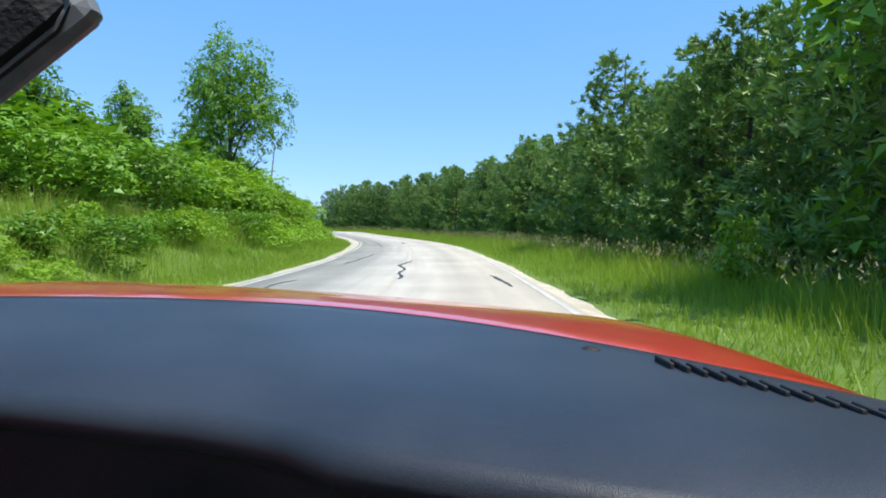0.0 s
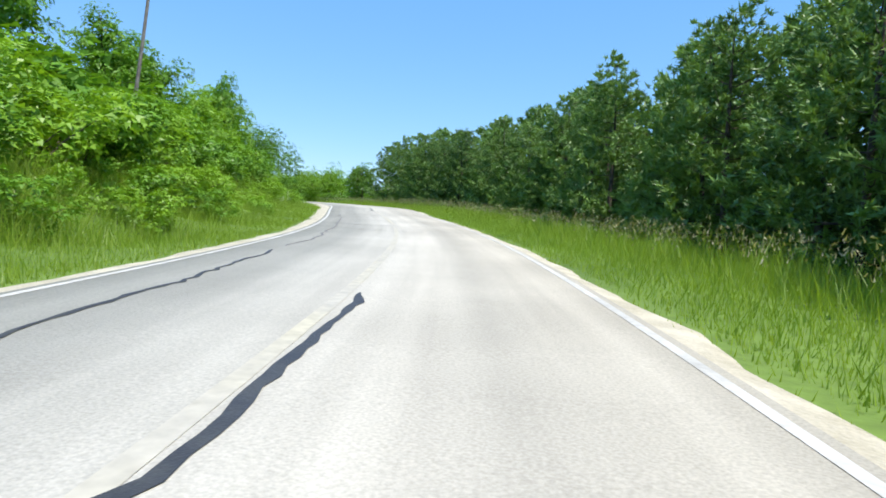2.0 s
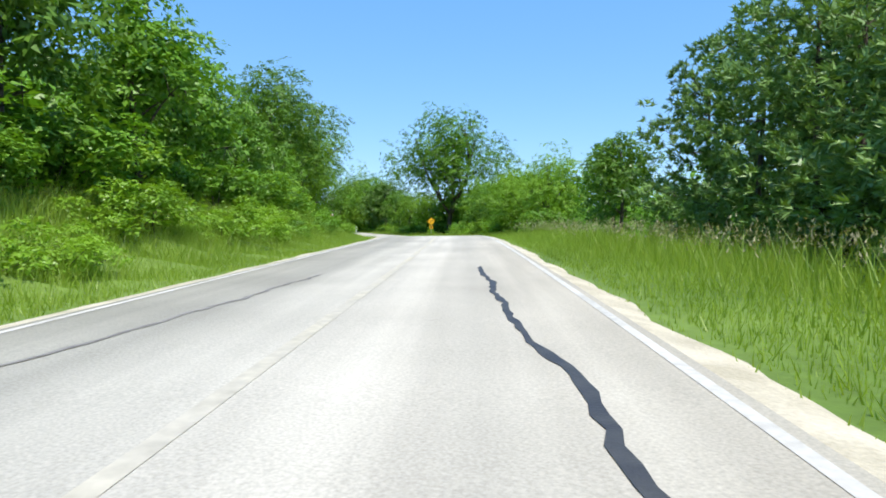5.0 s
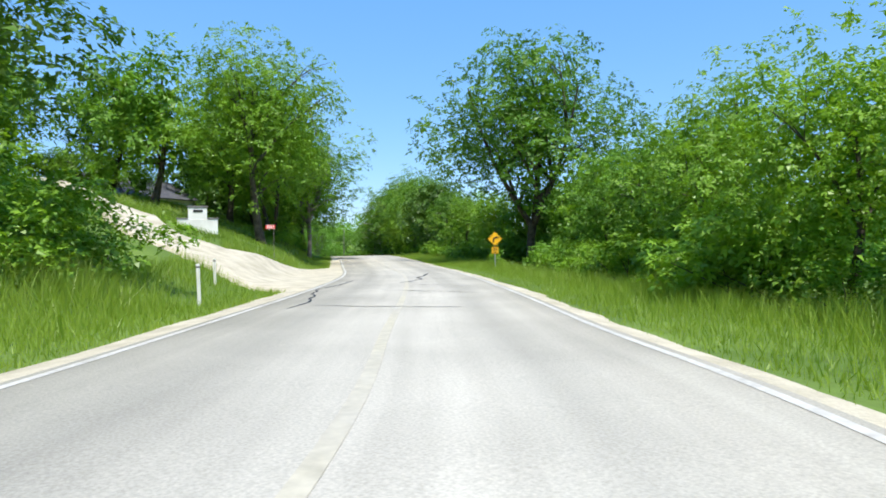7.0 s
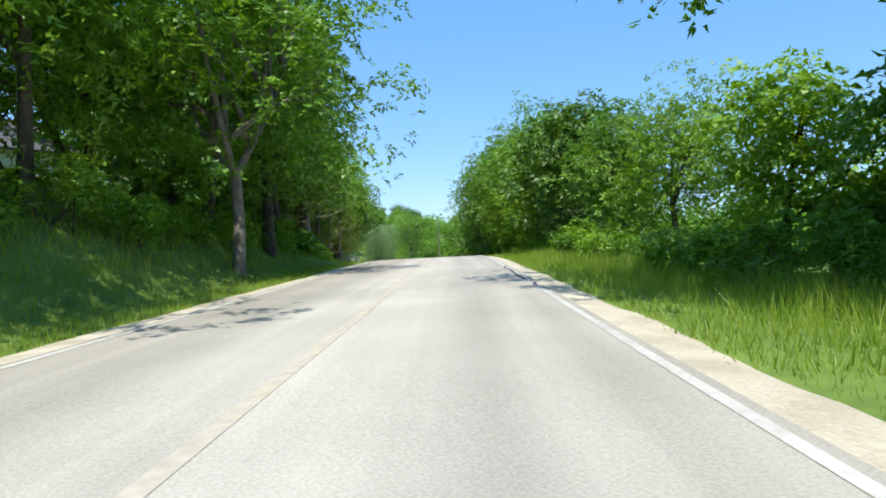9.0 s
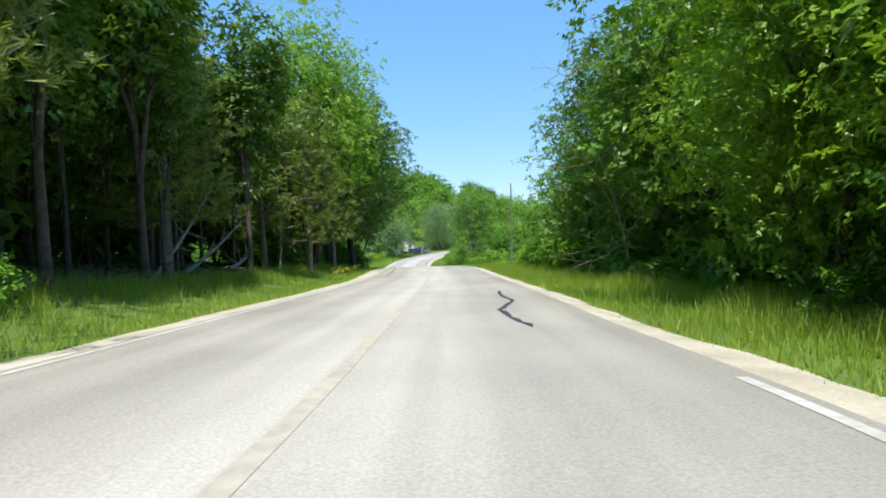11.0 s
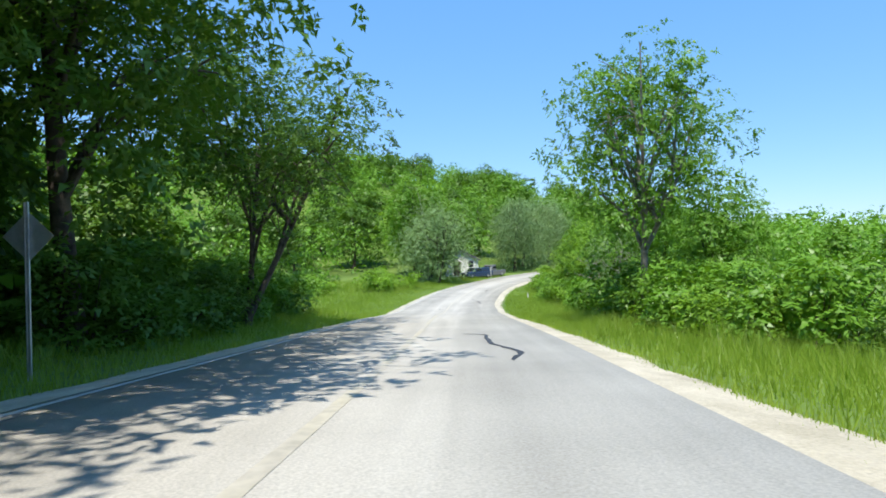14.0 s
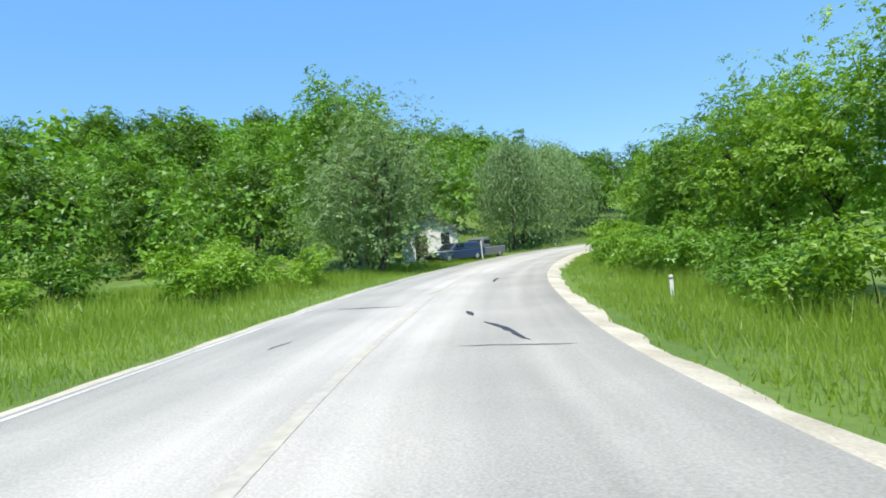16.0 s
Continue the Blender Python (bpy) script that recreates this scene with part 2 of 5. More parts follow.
# ================= the road's line =================
ROAD = [(-1.25, -60, -0.6), (-1.25, -25, -0.25), (-1.25, 0.04, -0.02), (-1.31, 22.8, 0.25), (-2.81, 44.46, 0.76),
        (-6.45, 64.93, 1.2), (-12.5, 84.26, 1.86), (-17.82, 97.03, 2.37), (-38.91, 133.02, 2.99), (-47.56, 144.22, 2.83),
        (-61.18, 159.17, 2.54), (-72.3, 169.1, 2.57), (-95.97, 189.26, 2.75), (-107.32, 197.17, 2.26), (-124, 207.89, 1.37), (-140.45, 217.5, 0.75),
        (-158.46, 227.08, -0.45), (-175.24, 235.52, -1.63), (-183.65, 240.08, -2.25), (-192.36, 244.99, -2.42), (-204.71, 253.7, -2.25),
        (-217.52, 265.82, -2.02), (-228.41, 279.42, -1.82), (-238.96, 295.78, -1.7), (-258.61, 333.39, -1.5), (-284.47, 391.28, -1.2)]


def road_line():
    p, out = np.array(ROAD), []
    for i in range(1, len(p) - 2):
        a, b, c, d = p[i - 1:i + 3]
        for k in range(40):
            t = k / 40
            out.append(0.5 * (2 * b + (c - a) * t + (2 * a - 5 * b + 4 * c - d) * t * t + (3 * b - a - 3 * c + d) * t ** 3))
    out = np.array(out)
    s = np.r_[0, np.cumsum(np.linalg.norm(np.diff(out[:, :2], axis=0), axis=1))]
    s -= s[np.argmin(abs(out[:, 1]))]
    grid = np.arange(-24, s[-1] - 1, 0.5)
    line = np.stack([np.interp(grid, s, out[:, k]) for k in range(3)], axis=1)
    for _ in range(12):
        line[1:-1] = 0.25 * line[:-2] + 0.5 * line[1:-1] + 0.25 * line[2:]
    return grid, line


RS, RL = road_line()
RT = unit(np.gradient(RL[:, :2], axis=0))
RR = np.stack([RT[:, 1], -RT[:, 0]], axis=1)      # to the right of the road


def sd(x, y):
    """Way along the road, offset to its right, and the road's height, for arrays of places."""
    x, y = np.ravel(x), np.ravel(y)
    s, d, z = np.empty(len(x)), np.empty(len(x)), np.empty(len(x))
    for k in range(0, len(x), 4000):
        q = np.stack([x[k:k + 4000], y[k:k + 4000]], axis=1)
        i = np.argmin(((q[:, None, :] - RL[None, ::2, :2]) ** 2).sum(2), axis=1) * 2
        v = q - RL[i, :2]
        f = (v * RT[i]).sum(1)
        s[k:k + 4000] = RS[i] + f
        side = (v * RR[i]).sum(1)
        d[k:k + 4000] = np.where(abs(f) < 1.5, side, np.sign(side) * np.hypot(f, side))
        z[k:k + 4000] = np.interp(RS[i] + np.clip(f, -1.5, 1.5), RS, RL[:, 2])
    return s, d, z


def step(a, b, x):
    t = np.clip((x - a) / (b - a), 0, 1)
    return t * t * (3 - 2 * t)


def wave(x, y, size, seed=0.0):
    """A cheap rolling noise."""
    x, y = x / size, y / size
    return (np.sin(x * 1.7 + seed) * np.cos(y * 1.3 - seed * 2) + 0.6 * np.sin(x * 3.1 - y * 2.3 + seed * 3) + 0.35 * np.sin(y * 5.3 + x * 4.1 + seed)) / 1.95


LEFT_S = [-40, 105, 135, 152, 166, 176, 190, 200, 213, 225, 300, 325, 420]
LEFT_SLOPE = [0.50, 0.50, 0.42, 0.30, 0.26, 0.50, 0.50, 0.70, 0.66, 0.20, 0.08, 0.03, 0.03]
LEFT_TOP = [9.5, 9.5, 8.0, 7.0, 7.0, 9.0, 8.8, 7.5, 6.0, 4.2, 2.0, 0.6, 1.0]
RIGHT_S = [-40, 130, 180, 300, 330, 420]
RIGHT_SLOPE = [0.02, 0.02, 0.05, 0.14, 0.14, 0.10]


def ground(x, y):
    """Height of the ground, for arrays of places."""
    x, y = np.ravel(np.asarray(x, float)), np.ravel(np.asarray(y, float))
    s, d, z = sd(x, y)
    l, r = np.maximum(0, -d - np.interp(s, [150, 176, 205, 225], [5.4, 4.6, 4.8, 5.4])), np.maximum(0, d - 4.6)
    top = np.interp(s, LEFT_S, LEFT_TOP)
    h = z - 0.13
    h += top * (1 - np.exp(-np.interp(s, LEFT_S, LEFT_SLOPE) * l / top)) * step(0, 2.5, l)
    h -= np.minimum(np.interp(s, RIGHT_S, RIGHT_SLOPE) * r, np.interp(s, [262, 285, 318, 340], [1.6, 6.0, 6.0, 1.6]))
    h += 0.12 * wave(x, y, 3.0) * step(5, 9, abs(d)) + 0.5 * wave(x, y, 17.0, 1.0) * step(8, 25, abs(d))
    # the wooded hill beyond the meadow, and far ridges all round
    q = (x + 236) * -0.985 + (y - 258) * 0.174
    c = (x + 236) * 0.174 + (y - 258) * 0.985
    h += 26 * step(0, 105, q) * step(145, 0, c) * step(-260, -120, c)
    far = np.hypot(x + 130, y - 170)
    h += (15 + 8 * wave(x, y, 170, 2.0)) * step(330, 620, far) + 30 * step(900, 2400, far)
    return h


def at(s, d, dz=0.0):
    """A place on the ground: s along the road, d to its right."""
    i = np.interp(s, RS, np.arange(len(RS)))
    x = np.interp(i, np.arange(len(RS)), RL[:, 0]) + d * np.interp(i, np.arange(len(RS)), RR[:, 0])
    y = np.interp(i, np.arange(len(RS)), RL[:, 1]) + d * np.interp(i, np.arange(len(RS)), RR[:, 1])
    return Vector((x, y, float(ground(x, y)[0]) + dz))


def heading(s):
    """Yaw of the road in degrees."""
    i = int(np.clip(round((s - RS[0]) * 2), 0, len(RS) - 1))
    return math.degrees(math.atan2(-RT[i, 0], RT[i, 1]))


# ================= ground and road =================
def axis_of(lo, hi, fine, reach):
    inner = list(np.arange(lo, hi + fine, fine))
    a, b, g = [], [], fine
    while (lo - (a[-1] if a else lo)) < reach:
        g *= 1.22
        a.append((a[-1] if a else lo) - g)
        b.append((b[-1] if b else inner[-1]) + g)
    return np.array(a[::-1] + inner + b)


DRIVE_D = [2.9, 4.2, 5.4, 5.8, 6.3, 7.0, 8.0, 9.7, 11.1, 14, 18, 24, 31, 39]      # the drive: distance from the road's line, near and far edge
DRIVE_NEAR = [164, 166.5, 167.7, 168.0, 168.4, 168.9, 169.5, 170.6, 171.2, 175.0, 182.5, 194, 206, 219]
DRIVE_FAR = [190, 188, 185.5, 183, 179.8, 176.3, 174.6, 173.9, 175.3, 180.5, 189, 200.5, 212.5, 225.5]


def on_drive(s, d, rim):
    return (s > np.interp(-d, DRIVE_D, DRIVE_NEAR) - rim) & (s < np.interp(-d, DRIVE_D, DRIVE_FAR) + rim)


def finer(axis, lo, hi, gap):
    """The axis with closer lines between lo and hi."""
    return np.sort(np.r_[axis[(axis < lo) | (axis > hi)], np.arange(lo, hi, gap)])


gx = finer(axis_of(-290, 45, 2.1, 3600), -94, -50, 0.7)
gy = finer(axis_of(-30, 325, 2.1, 3600), 140, 182, 0.7)
XX, YY = np.meshgrid(gx, gy)
ZZ = ground(XX, YY)
SS, DD, _ = sd(XX.ravel(), YY.ravel())
ZZ = ZZ - 0.35 * (on_drive(SS, DD, -0.5) & (DD < -5.0) & (DD > -38))      # a bed for the drive
nx = len(gx)
idx = np.arange(len(gx) * len(gy)).reshape(len(gy), nx)
quads = np.stack([idx[:-1, :-1], idx[:-1, 1:], idx[1:, 1:], idx[1:, :-1]], axis=-1).reshape(-1, 4)
ground_ob = new("ground", smooth(mesh_of("ground", np.stack([XX.ravel(), YY.ravel(), ZZ], axis=1), quads, EARTH)))
tagged(ground_ob, "grassy ground with banks and wooded hills", "ground", kind="structure")


def ribbon(name, s0, s1, d0, d1, lift, material, ragged=0.0, thick=0.0, seed=1, gap=0.5):
    """A strip of the road between offsets d0 and d1; thick gives it side faces."""
    rng = np.random.default_rng(seed)
    s = np.arange(s0, s1 + 1e-6, gap)
    px = np.stack([np.interp(s, RS, RL[:, k]) for k in range(3)], axis=1)
    rx = np.stack([np.interp(s, RS, RR[:, k]) for k in range(2)], axis=1)
    cols = []
    for d in (d0, d1):
        j = rng.normal(0, ragged, len(s)) if ragged else 0
        q = px.copy()
        q[:, :2] += rx * (np.asarray(d) + j)[..., None] if np.ndim(d) or ragged else rx * d
        q[:, 2] += lift
        cols.append(q)
    rows = [cols[0], cols[1]]
    if thick:
        rows = [cols[0] - (0, 0, thick), cols[0], cols[1], cols[1] - (0, 0, thick)]
    v = np.stack(rows, axis=1).reshape(-1, 3)
    k, w = len(s), len(rows)
    i = np.arange(k * w).reshape(k, w)
    f = np.stack([i[:-1, :-1], i[:-1, 1:], i[1:, 1:], i[1:, :-1]], axis=-1).reshape(-1, 4)
    me = mesh_of(name, v, f, material)
    across = np.stack([np.broadcast_to(d, len(s)) for d in ((d0, d1) if w == 2 else (d0, d0, d1, d1))], axis=1)
    uv = np.stack([np.repeat(s, w), across.ravel()], axis=1)
    me.uv_layers.new(name="UVMap").data.foreach_set("uv", uv[f.ravel()].astype(np.float32).ravel())
    return me


def shoulder(name, side, wide):
    """A gravel strip that falls from the asphalt's edge to the grass, with an uneven outer edge."""
    s = np.arange(-23, RS[-1] - 2, 0.5)
    px = np.stack([np.interp(s, RS, RL[:, k]) for k in range(3)], axis=1)
    rx = np.stack([np.interp(s, RS, RR[:, k]) for k in range(2)], axis=1)
    out = wide * np.interp(s, [0, 140, 165, 272, 285, 302, 320, 380], [0.7, 0.7, 1, 1, 1.25, 1.1, 0.7, 0.6]) + 0.13 * wave(s, s * 0.3, 1.1, side) + 0.12 * wave(s, s * 0.2, 4.0, side + 3)
    rows = []
    for f, dz in ((-0.1, -0.02), (0.15, -0.03), (0.6, -0.07), (1.0, -0.17)):
        q = px.copy()
        q[:, :2] += rx * (side * (3.15 + f * (out if f > 0 else 1)))[:, None] if f > 0 else rx * side * (3.15 + f)
        q[:, 2] += dz
        rows.append(q)
    v = np.stack(rows, axis=1).reshape(-1, 3)
    i = np.arange(len(s) * 4).reshape(len(s), 4)
    f = np.stack([i[:-1, :-1], i[:-1, 1:], i[1:, 1:], i[1:, :-1]], axis=-1).reshape(-1, 4)
    return smooth(mesh_of(name, v, f if side > 0 else f[:, ::-1], GRAVEL))


END = RS[-1] - 2
road = part("road", ribbon("road", -23, END, -3.15, 3.15, 0.0, ASPHALT, thick=0.25), ASPHALT)
tagged(road, "pale worn two-lane asphalt road with sealed cracks", "road", kind="structure")
for name, side, wide in (("shoulder_left", -1, 1.15), ("shoulder_right", 1, 0.85)):
    ob = part(name, shoulder(name, side, wide), GRAVEL)
    tagged(ob, "narrow pale gravel shoulder beside the asphalt", "road shoulder", kind="structure")
part("edge_line", ribbon("edge_line", -23, 230, 2.95, 3.05, 0.004, WHITE_LINE), WHITE_LINE, road, "worn white edge line")
part("edge_line", ribbon("edge_line", -23, END, -3.05, -2.95, 0.004, WHITE_LINE), WHITE_LINE, road, "worn white edge line")
part("center_line", ribbon("center_line", -23, END, -0.08, 0.06, 0.004, YELLOW_LINE), YELLOW_LINE, road, "faded yellow center line")


# ================= trees =================
def bent(p0, p1, bow, k=5):
    """Points from p0 to p1 on a bow."""
    t = np.linspace(0, 1, k)[:, None]
    return np.asarray(p0) * (1 - t) + np.asarray(p1) * t + np.asarray(bow) * np.sin(t * np.pi)


def broadleaf(seed, leaves, bark, wide=0.7, low=0.25, blobs=26, count=5000, leaf=0.30, stems=1, lean=0.0, airy=0.0, droop=0.0, limbs=6, fork=0.0, per=12, girth=0.20):
    """Meshes of a broad-leaved tree 10 m high: trunk, limbs and crown. wide: crown width by height; low: where the crown begins;
    fork: the height at which one trunk parts into its leaders."""
    rng = np.random.default_rng(seed)
    H, W = 10.0, 10.0 * wide
    mid = H * (1 + low) / 2
    cx = lean * 4
    u = unit(rng.normal(0, 1, (blobs, 3)))
    r = rng.uniform(0.30, 0.84, blobs)[:, None]
    centres = u * r * np.array([W / 2, W / 2, H * (1 - low) / 2]) + np.array([cx, 0, mid])
    centres[:, :2] *= (1.0 - 0.38 * np.clip((centres[:, 2:3] - mid) / (H - mid), 0, 1))
    # an uneven outline: some sides reach further than others
    ang = np.arctan2(centres[:, 1], centres[:, 0] - cx)
    centres[:, :2] *= (1 + 0.13 * np.sin(ang * 2 + seed) + 0.10 * np.sin(ang * 3 + seed * 1.7))[:, None]
    rad = rng.uniform(0.115, 0.235, blobs) * W * (1 - 0.3 * airy)
    trunks, tops = [], []
    w0 = girth if stems == 1 or fork else 0.13
    if fork:
        base = bent((0, 0, -0.3), (cx * 0.15 + rng.normal(0, 0.1), rng.normal(0, 0.1), fork), (0.05, 0.05, 0), 5)
        trunks.append((base, w0 * np.array([1.45, 1.1, 1.0, 0.98, 1.02])))
    for k in range(stems):
        foot = np.array([rng.normal(0, 0.22), rng.normal(0, 0.22), 0]) * (k > 0)
        spread = W * (0.05 if stems == 1 else 0.12)
        top = np.array([cx * 0.8 + rng.normal(0, spread), rng.normal(0, spread), H * rng.uniform(0.62, 0.8)])
        if fork:
            a = 2 * np.pi * (k + 0.3 * rng.uniform()) / stems + seed
            top = np.array([cx * 0.8 + math.cos(a) * W * 0.26, math.sin(a) * W * 0.26, H * rng.uniform(0.7, 0.86)])
            pts = bent(base[-1] - (0, 0, 0.15), top, np.array([math.cos(a), math.sin(a), 0]) * 0.35, 7)
            trunks.append((pts, np.linspace(0.72, 0.16, 7) * w0))
        else:
            pts = bent(foot + (0, 0, -0.3), top, rng.normal(0, 0.25, 3) * (1, 1, 0), 7)
            trunks.append((pts, np.linspace(1, 0.22, 7) ** 0.9 * w0 * np.array([1.35, 1.05, 1, 1, 1, 1, 1])))
        tops.append(pts)
    limb_meshes = []
    for b in rng.permutation(blobs)[:limbs]:
        spine = tops[rng.integers(stems)]
        target = centres[b] + rng.normal(0, 0.2, 3)
        start = spine[int(np.clip(np.searchsorted(spine[:, 2], target[2] * rng.uniform(0.35, 0.65)), 1, 5))]
        span = np.linalg.norm(target - start)
        main = (bent(start, target, (0, 0, 0.10 * span), 6), np.linspace(0.085, 0.018, 6))
        subs = []
        for _ in range(3):
            a = main[0][rng.integers(2, 5)]
            e = a + unit(rng.normal(0, 1, (1, 3)) + (target - start) / span)[0] * span * 0.4
            subs.append((bent(a, e, (0, 0, 0.1), 4), np.linspace(0.03, 0.008, 4)))
        limb_meshes.append(tube_mesh("limb", [main] + subs, bark, 4))
    trunk = tube_mesh("trunk", trunks, bark, 9)
    share = rad ** 2 / np.sum(rad ** 2)
    vs = []
    for b in range(blobs):
        k = int(count * share[b])
        if droop:
            o = unit(rng.normal(0, 1, (k, 3)) + (0, 0, 0.25))
            c = centres[b] + o * (rad[b] * rng.uniform(0.45, 1.0, k) ** 0.6)[:, None] * rng.uniform(0.8, 1.25, 3)
            c[:, 2] -= droop * rng.uniform(0, 1, k) ** 1.5 * 4.0 * np.clip(np.hypot(*(c[:, :2] - (cx, 0)).T) / (W / 2), 0.2, 1)
            vs.append(kites(c, o, leaf * 2.0, leaf * 0.5, rng, 0.0, 0.5, along=np.tile((0.0, 0.0, -1.0), (k, 1))))
        else:
            vs.append(sprays(rng, k, centres[b], rad[b] * rng.uniform(0.75, 1.3, 3), leaf, per))
    crown = kite_mesh("crown", np.concatenate(vs), leaves)
    return dict(trunk=trunk, limb=limb_meshes, crown=crown)


def conifer(seed, needles, bark, wide=0.5, low=0.04, whorls=22, per=7, count=8, ragged=0.25, tuft=0.30, gap=0.30, fine=0.17):
    """Meshes of a conifer 10 m high: tiers of branches, each set with tufts of needles that point outwards and up."""
    rng = np.random.default_rng(seed)
    H, W = 10.0, 10.0 * wide
    stem = [(bent((0, 0, -0.3), (rng.normal(0, 0.15), rng.normal(0, 0.15), H * 0.985), (0.1, 0.05, 0), 9), np.linspace(0.17, 0.015, 9))]
    twigs, pos, alongs = [], [], []
    for i in range(whorls):
        f = low + (1 - low) * (i + rng.uniform(-0.3, 0.3)) / whorls
        z = H * min(max(f, 0.02), 0.985)
        reach = W / 2 * (1 - f) ** 0.72 * min(1.0, 0.72 + f * 2) + 0.16
        for j in range(per if f < 0.85 else 5):
            a = rng.uniform(0, 2 * np.pi)
            ln = reach * rng.uniform(1 - ragged, 1 + ragged)
            rise = (0.10 + 0.85 * f) * ln * rng.uniform(0.4, 1.2)
            e = np.array([math.cos(a) * ln, math.sin(a) * ln, z + rise])
            if rng.uniform() < 0.25:
                twigs.append((bent((0, 0, z), e, (0, 0, -0.10 * ln), 3), np.linspace(0.03, 0.006, 3)))
            n = max(2, int(ln / gap))
            t = np.r_[rng.uniform(0.30, 1.0, n), 1.02]
            p = np.array([0, 0, z]) * (1 - t[:, None]) + e * t[:, None] - np.array([0, 0, 0.10 * ln]) * np.sin(t * np.pi)[:, None]
            p += rng.normal(0, 0.15, p.shape) * (1, 1, 0.7) * (t < 1)[:, None]
            lead = unit(np.tile((e - (0, 0, z)) / ln, (len(t), 1)) + rng.normal(0, 0.4, p.shape) + (0, 0, 0.45))
            p, lead = np.repeat(p, count, axis=0), np.repeat(lead, count, axis=0)
            way = unit(lead + rng.normal(0, 0.62, p.shape))
            pos.append(p + way * tuft * 0.5)
            alongs.append(way)
    spike = np.c_[rng.normal(0, 0.04, 14), rng.normal(0, 0.04, 14), H * rng.uniform(0.95, 1.02, 14)]
    pos.append(spike)
    alongs.append(np.tile((0.0, 0.0, 1.0), (14, 1)) + rng.normal(0, 0.3, (14, 3)))
    trunk = tube_mesh("trunk", stem + twigs, bark, 4)
    p, al = np.concatenate(pos), np.concatenate(alongs)
    crown = kite_mesh("crown", kites(p, unit(np.cross(al, rng.normal(0, 1, al.shape))), tuft, tuft * fine, rng, 0.25, 0.3, along=al), needles)
    return dict(trunk=trunk, limb=[], crown=crown)


def shrub(seed, leaves, bark, count=1700, leaf=0.22, wide=1.25):
    """Meshes of a bush 2.5 m high: stems and a ragged crown down to the ground."""
    rng = np.random.default_rng(seed)
    H, W = 2.5, 2.5 * wide
    n = 15
    u = unit(rng.normal(0, 1, (n, 3)) * (1, 1, 0.8))
    c = u * rng.uniform(0.3, 0.92, (n, 1)) * (W / 2, W / 2, H * 0.42) + (0, 0, H * 0.47)
    rad = rng.uniform(0.28, 0.66, n)
    stems = [(bent((rng.normal(0, 0.15), rng.normal(0, 0.15), -0.2), q, (0, 0, 0.15), 3), np.linspace(0.03, 0.008, 3)) for q in c[:7]]
    vs = []
    share = rad ** 2 / np.sum(rad ** 2)
    for b in range(n):
        vs.append(sprays(rng, int(count * share[b]), c[b], rad[b] * rng.uniform(0.85, 1.2, 3), leaf, 9))
    # shoots that stand out of the crown
    for _ in range(10):
        q = c[rng.integers(n)] + rng.normal(0, 0.15, 3)
        e = q + unit(rng.normal(0, 0.5, (1, 3)) + (0, 0, 1.0))[0] * rng.uniform(0.5, 0.95)
        t = rng.uniform(0, 1, 14)[:, None]
        vs.append(kites(q * (1 - t) + e * t + rng.normal(0, 0.05, (14, 3)), rng.normal(0, 1, (14, 3)), leaf * 1.3, leaf * 0.6, rng, 0.8))
    v = np.concatenate(vs)
    v[:, 2] = np.maximum(v[:, 2], 0.02)
    return dict(trunk=tube_mesh("stem", stems, bark, 3), limb=[], crown=kite_mesh("crown", v, leaves))


def plant(name, kind, place, height, base, label, category, group="", turn=None, fat=1.0, rng=random):
    """One tree or bush: an Empty at its foot with trunk, limbs and crown under it."""
    k = height / base
    ob = thing(name, Matrix.Translation(place) @ pose(0, 0, 0, 0, 0, rng.uniform(0, 360) if turn is None else turn) @ Matrix.Diagonal((k * fat, k * fat, k, 1)), label, category, group)
    part(kind["trunk"].name.split(".")[0], kind["trunk"], None, ob)
    for me in kind["limb"]:
        part(me.name.split(".")[0], me, None, ob)
    part("crown", kind["crown"], None, ob)
    return ob


PINES = [conifer(11 + k, NEEDLE, BARK, wide=0.58 + 0.05 * k, low=0.01, whorls=25, count=13, tuft=0.32, fine=0.27) for k in range(4)]
PINES_FAR = [conifer(31 + k, NEEDLE, BARK, wide=0.66, low=0.03, whorls=19, per=8, count=7, tuft=0.55, gap=0.4, fine=0.36) for k in range(2)]
FIRS = [conifer(41 + k, NEEDLE_PALE, BARK_GREY, wide=0.46, low=0.20, whorls=26, per=7, count=13, tuft=0.20, gap=0.22, fine=0.24) for k in range(2)]
TREES = [broadleaf(51, LEAF, BARK, 0.75, 0.06, 50, 8200, 0.215),
         broadleaf(52, LEAF, BARK, 0.62, 0.08, 46, 8200, 0.205),
         broadleaf(53, LEAF_BRIGHT, BARK, 0.85, 0.03, 52, 9400, 0.21),
         broadleaf(54, LEAF_DARK, BARK, 0.80, 0.05, 50, 8200, 0.228)]
AIRY = [broadleaf(61, LEAF, BARK, 0.85, 0.13, 70, 23000, 0.125, stems=2, airy=0.8, limbs=11),
        broadleaf(62, LEAF, BARK_GREY, 0.85, 0.12, 90, 26000, 0.10, stems=3, airy=1.2, limbs=16, fork=2.7, girth=0.13)]
BIG = broadleaf(65, LEAF, BARK, 0.98, 0.20, 95, 38000, 0.103, stems=3, airy=1.0, limbs=16, fork=1.9, girth=0.16)
BIG_DARK = broadleaf(66, LEAF_DARK, BARK, 0.85, 0.13, 84, 35000, 0.104, airy=0.5, limbs=12)
LEANING = broadleaf(67, LEAF_DARK, BARK, 1.25, 0.34, 90, 36000, 0.098, stems=2, lean=0.2, airy=1.4, limbs=18)
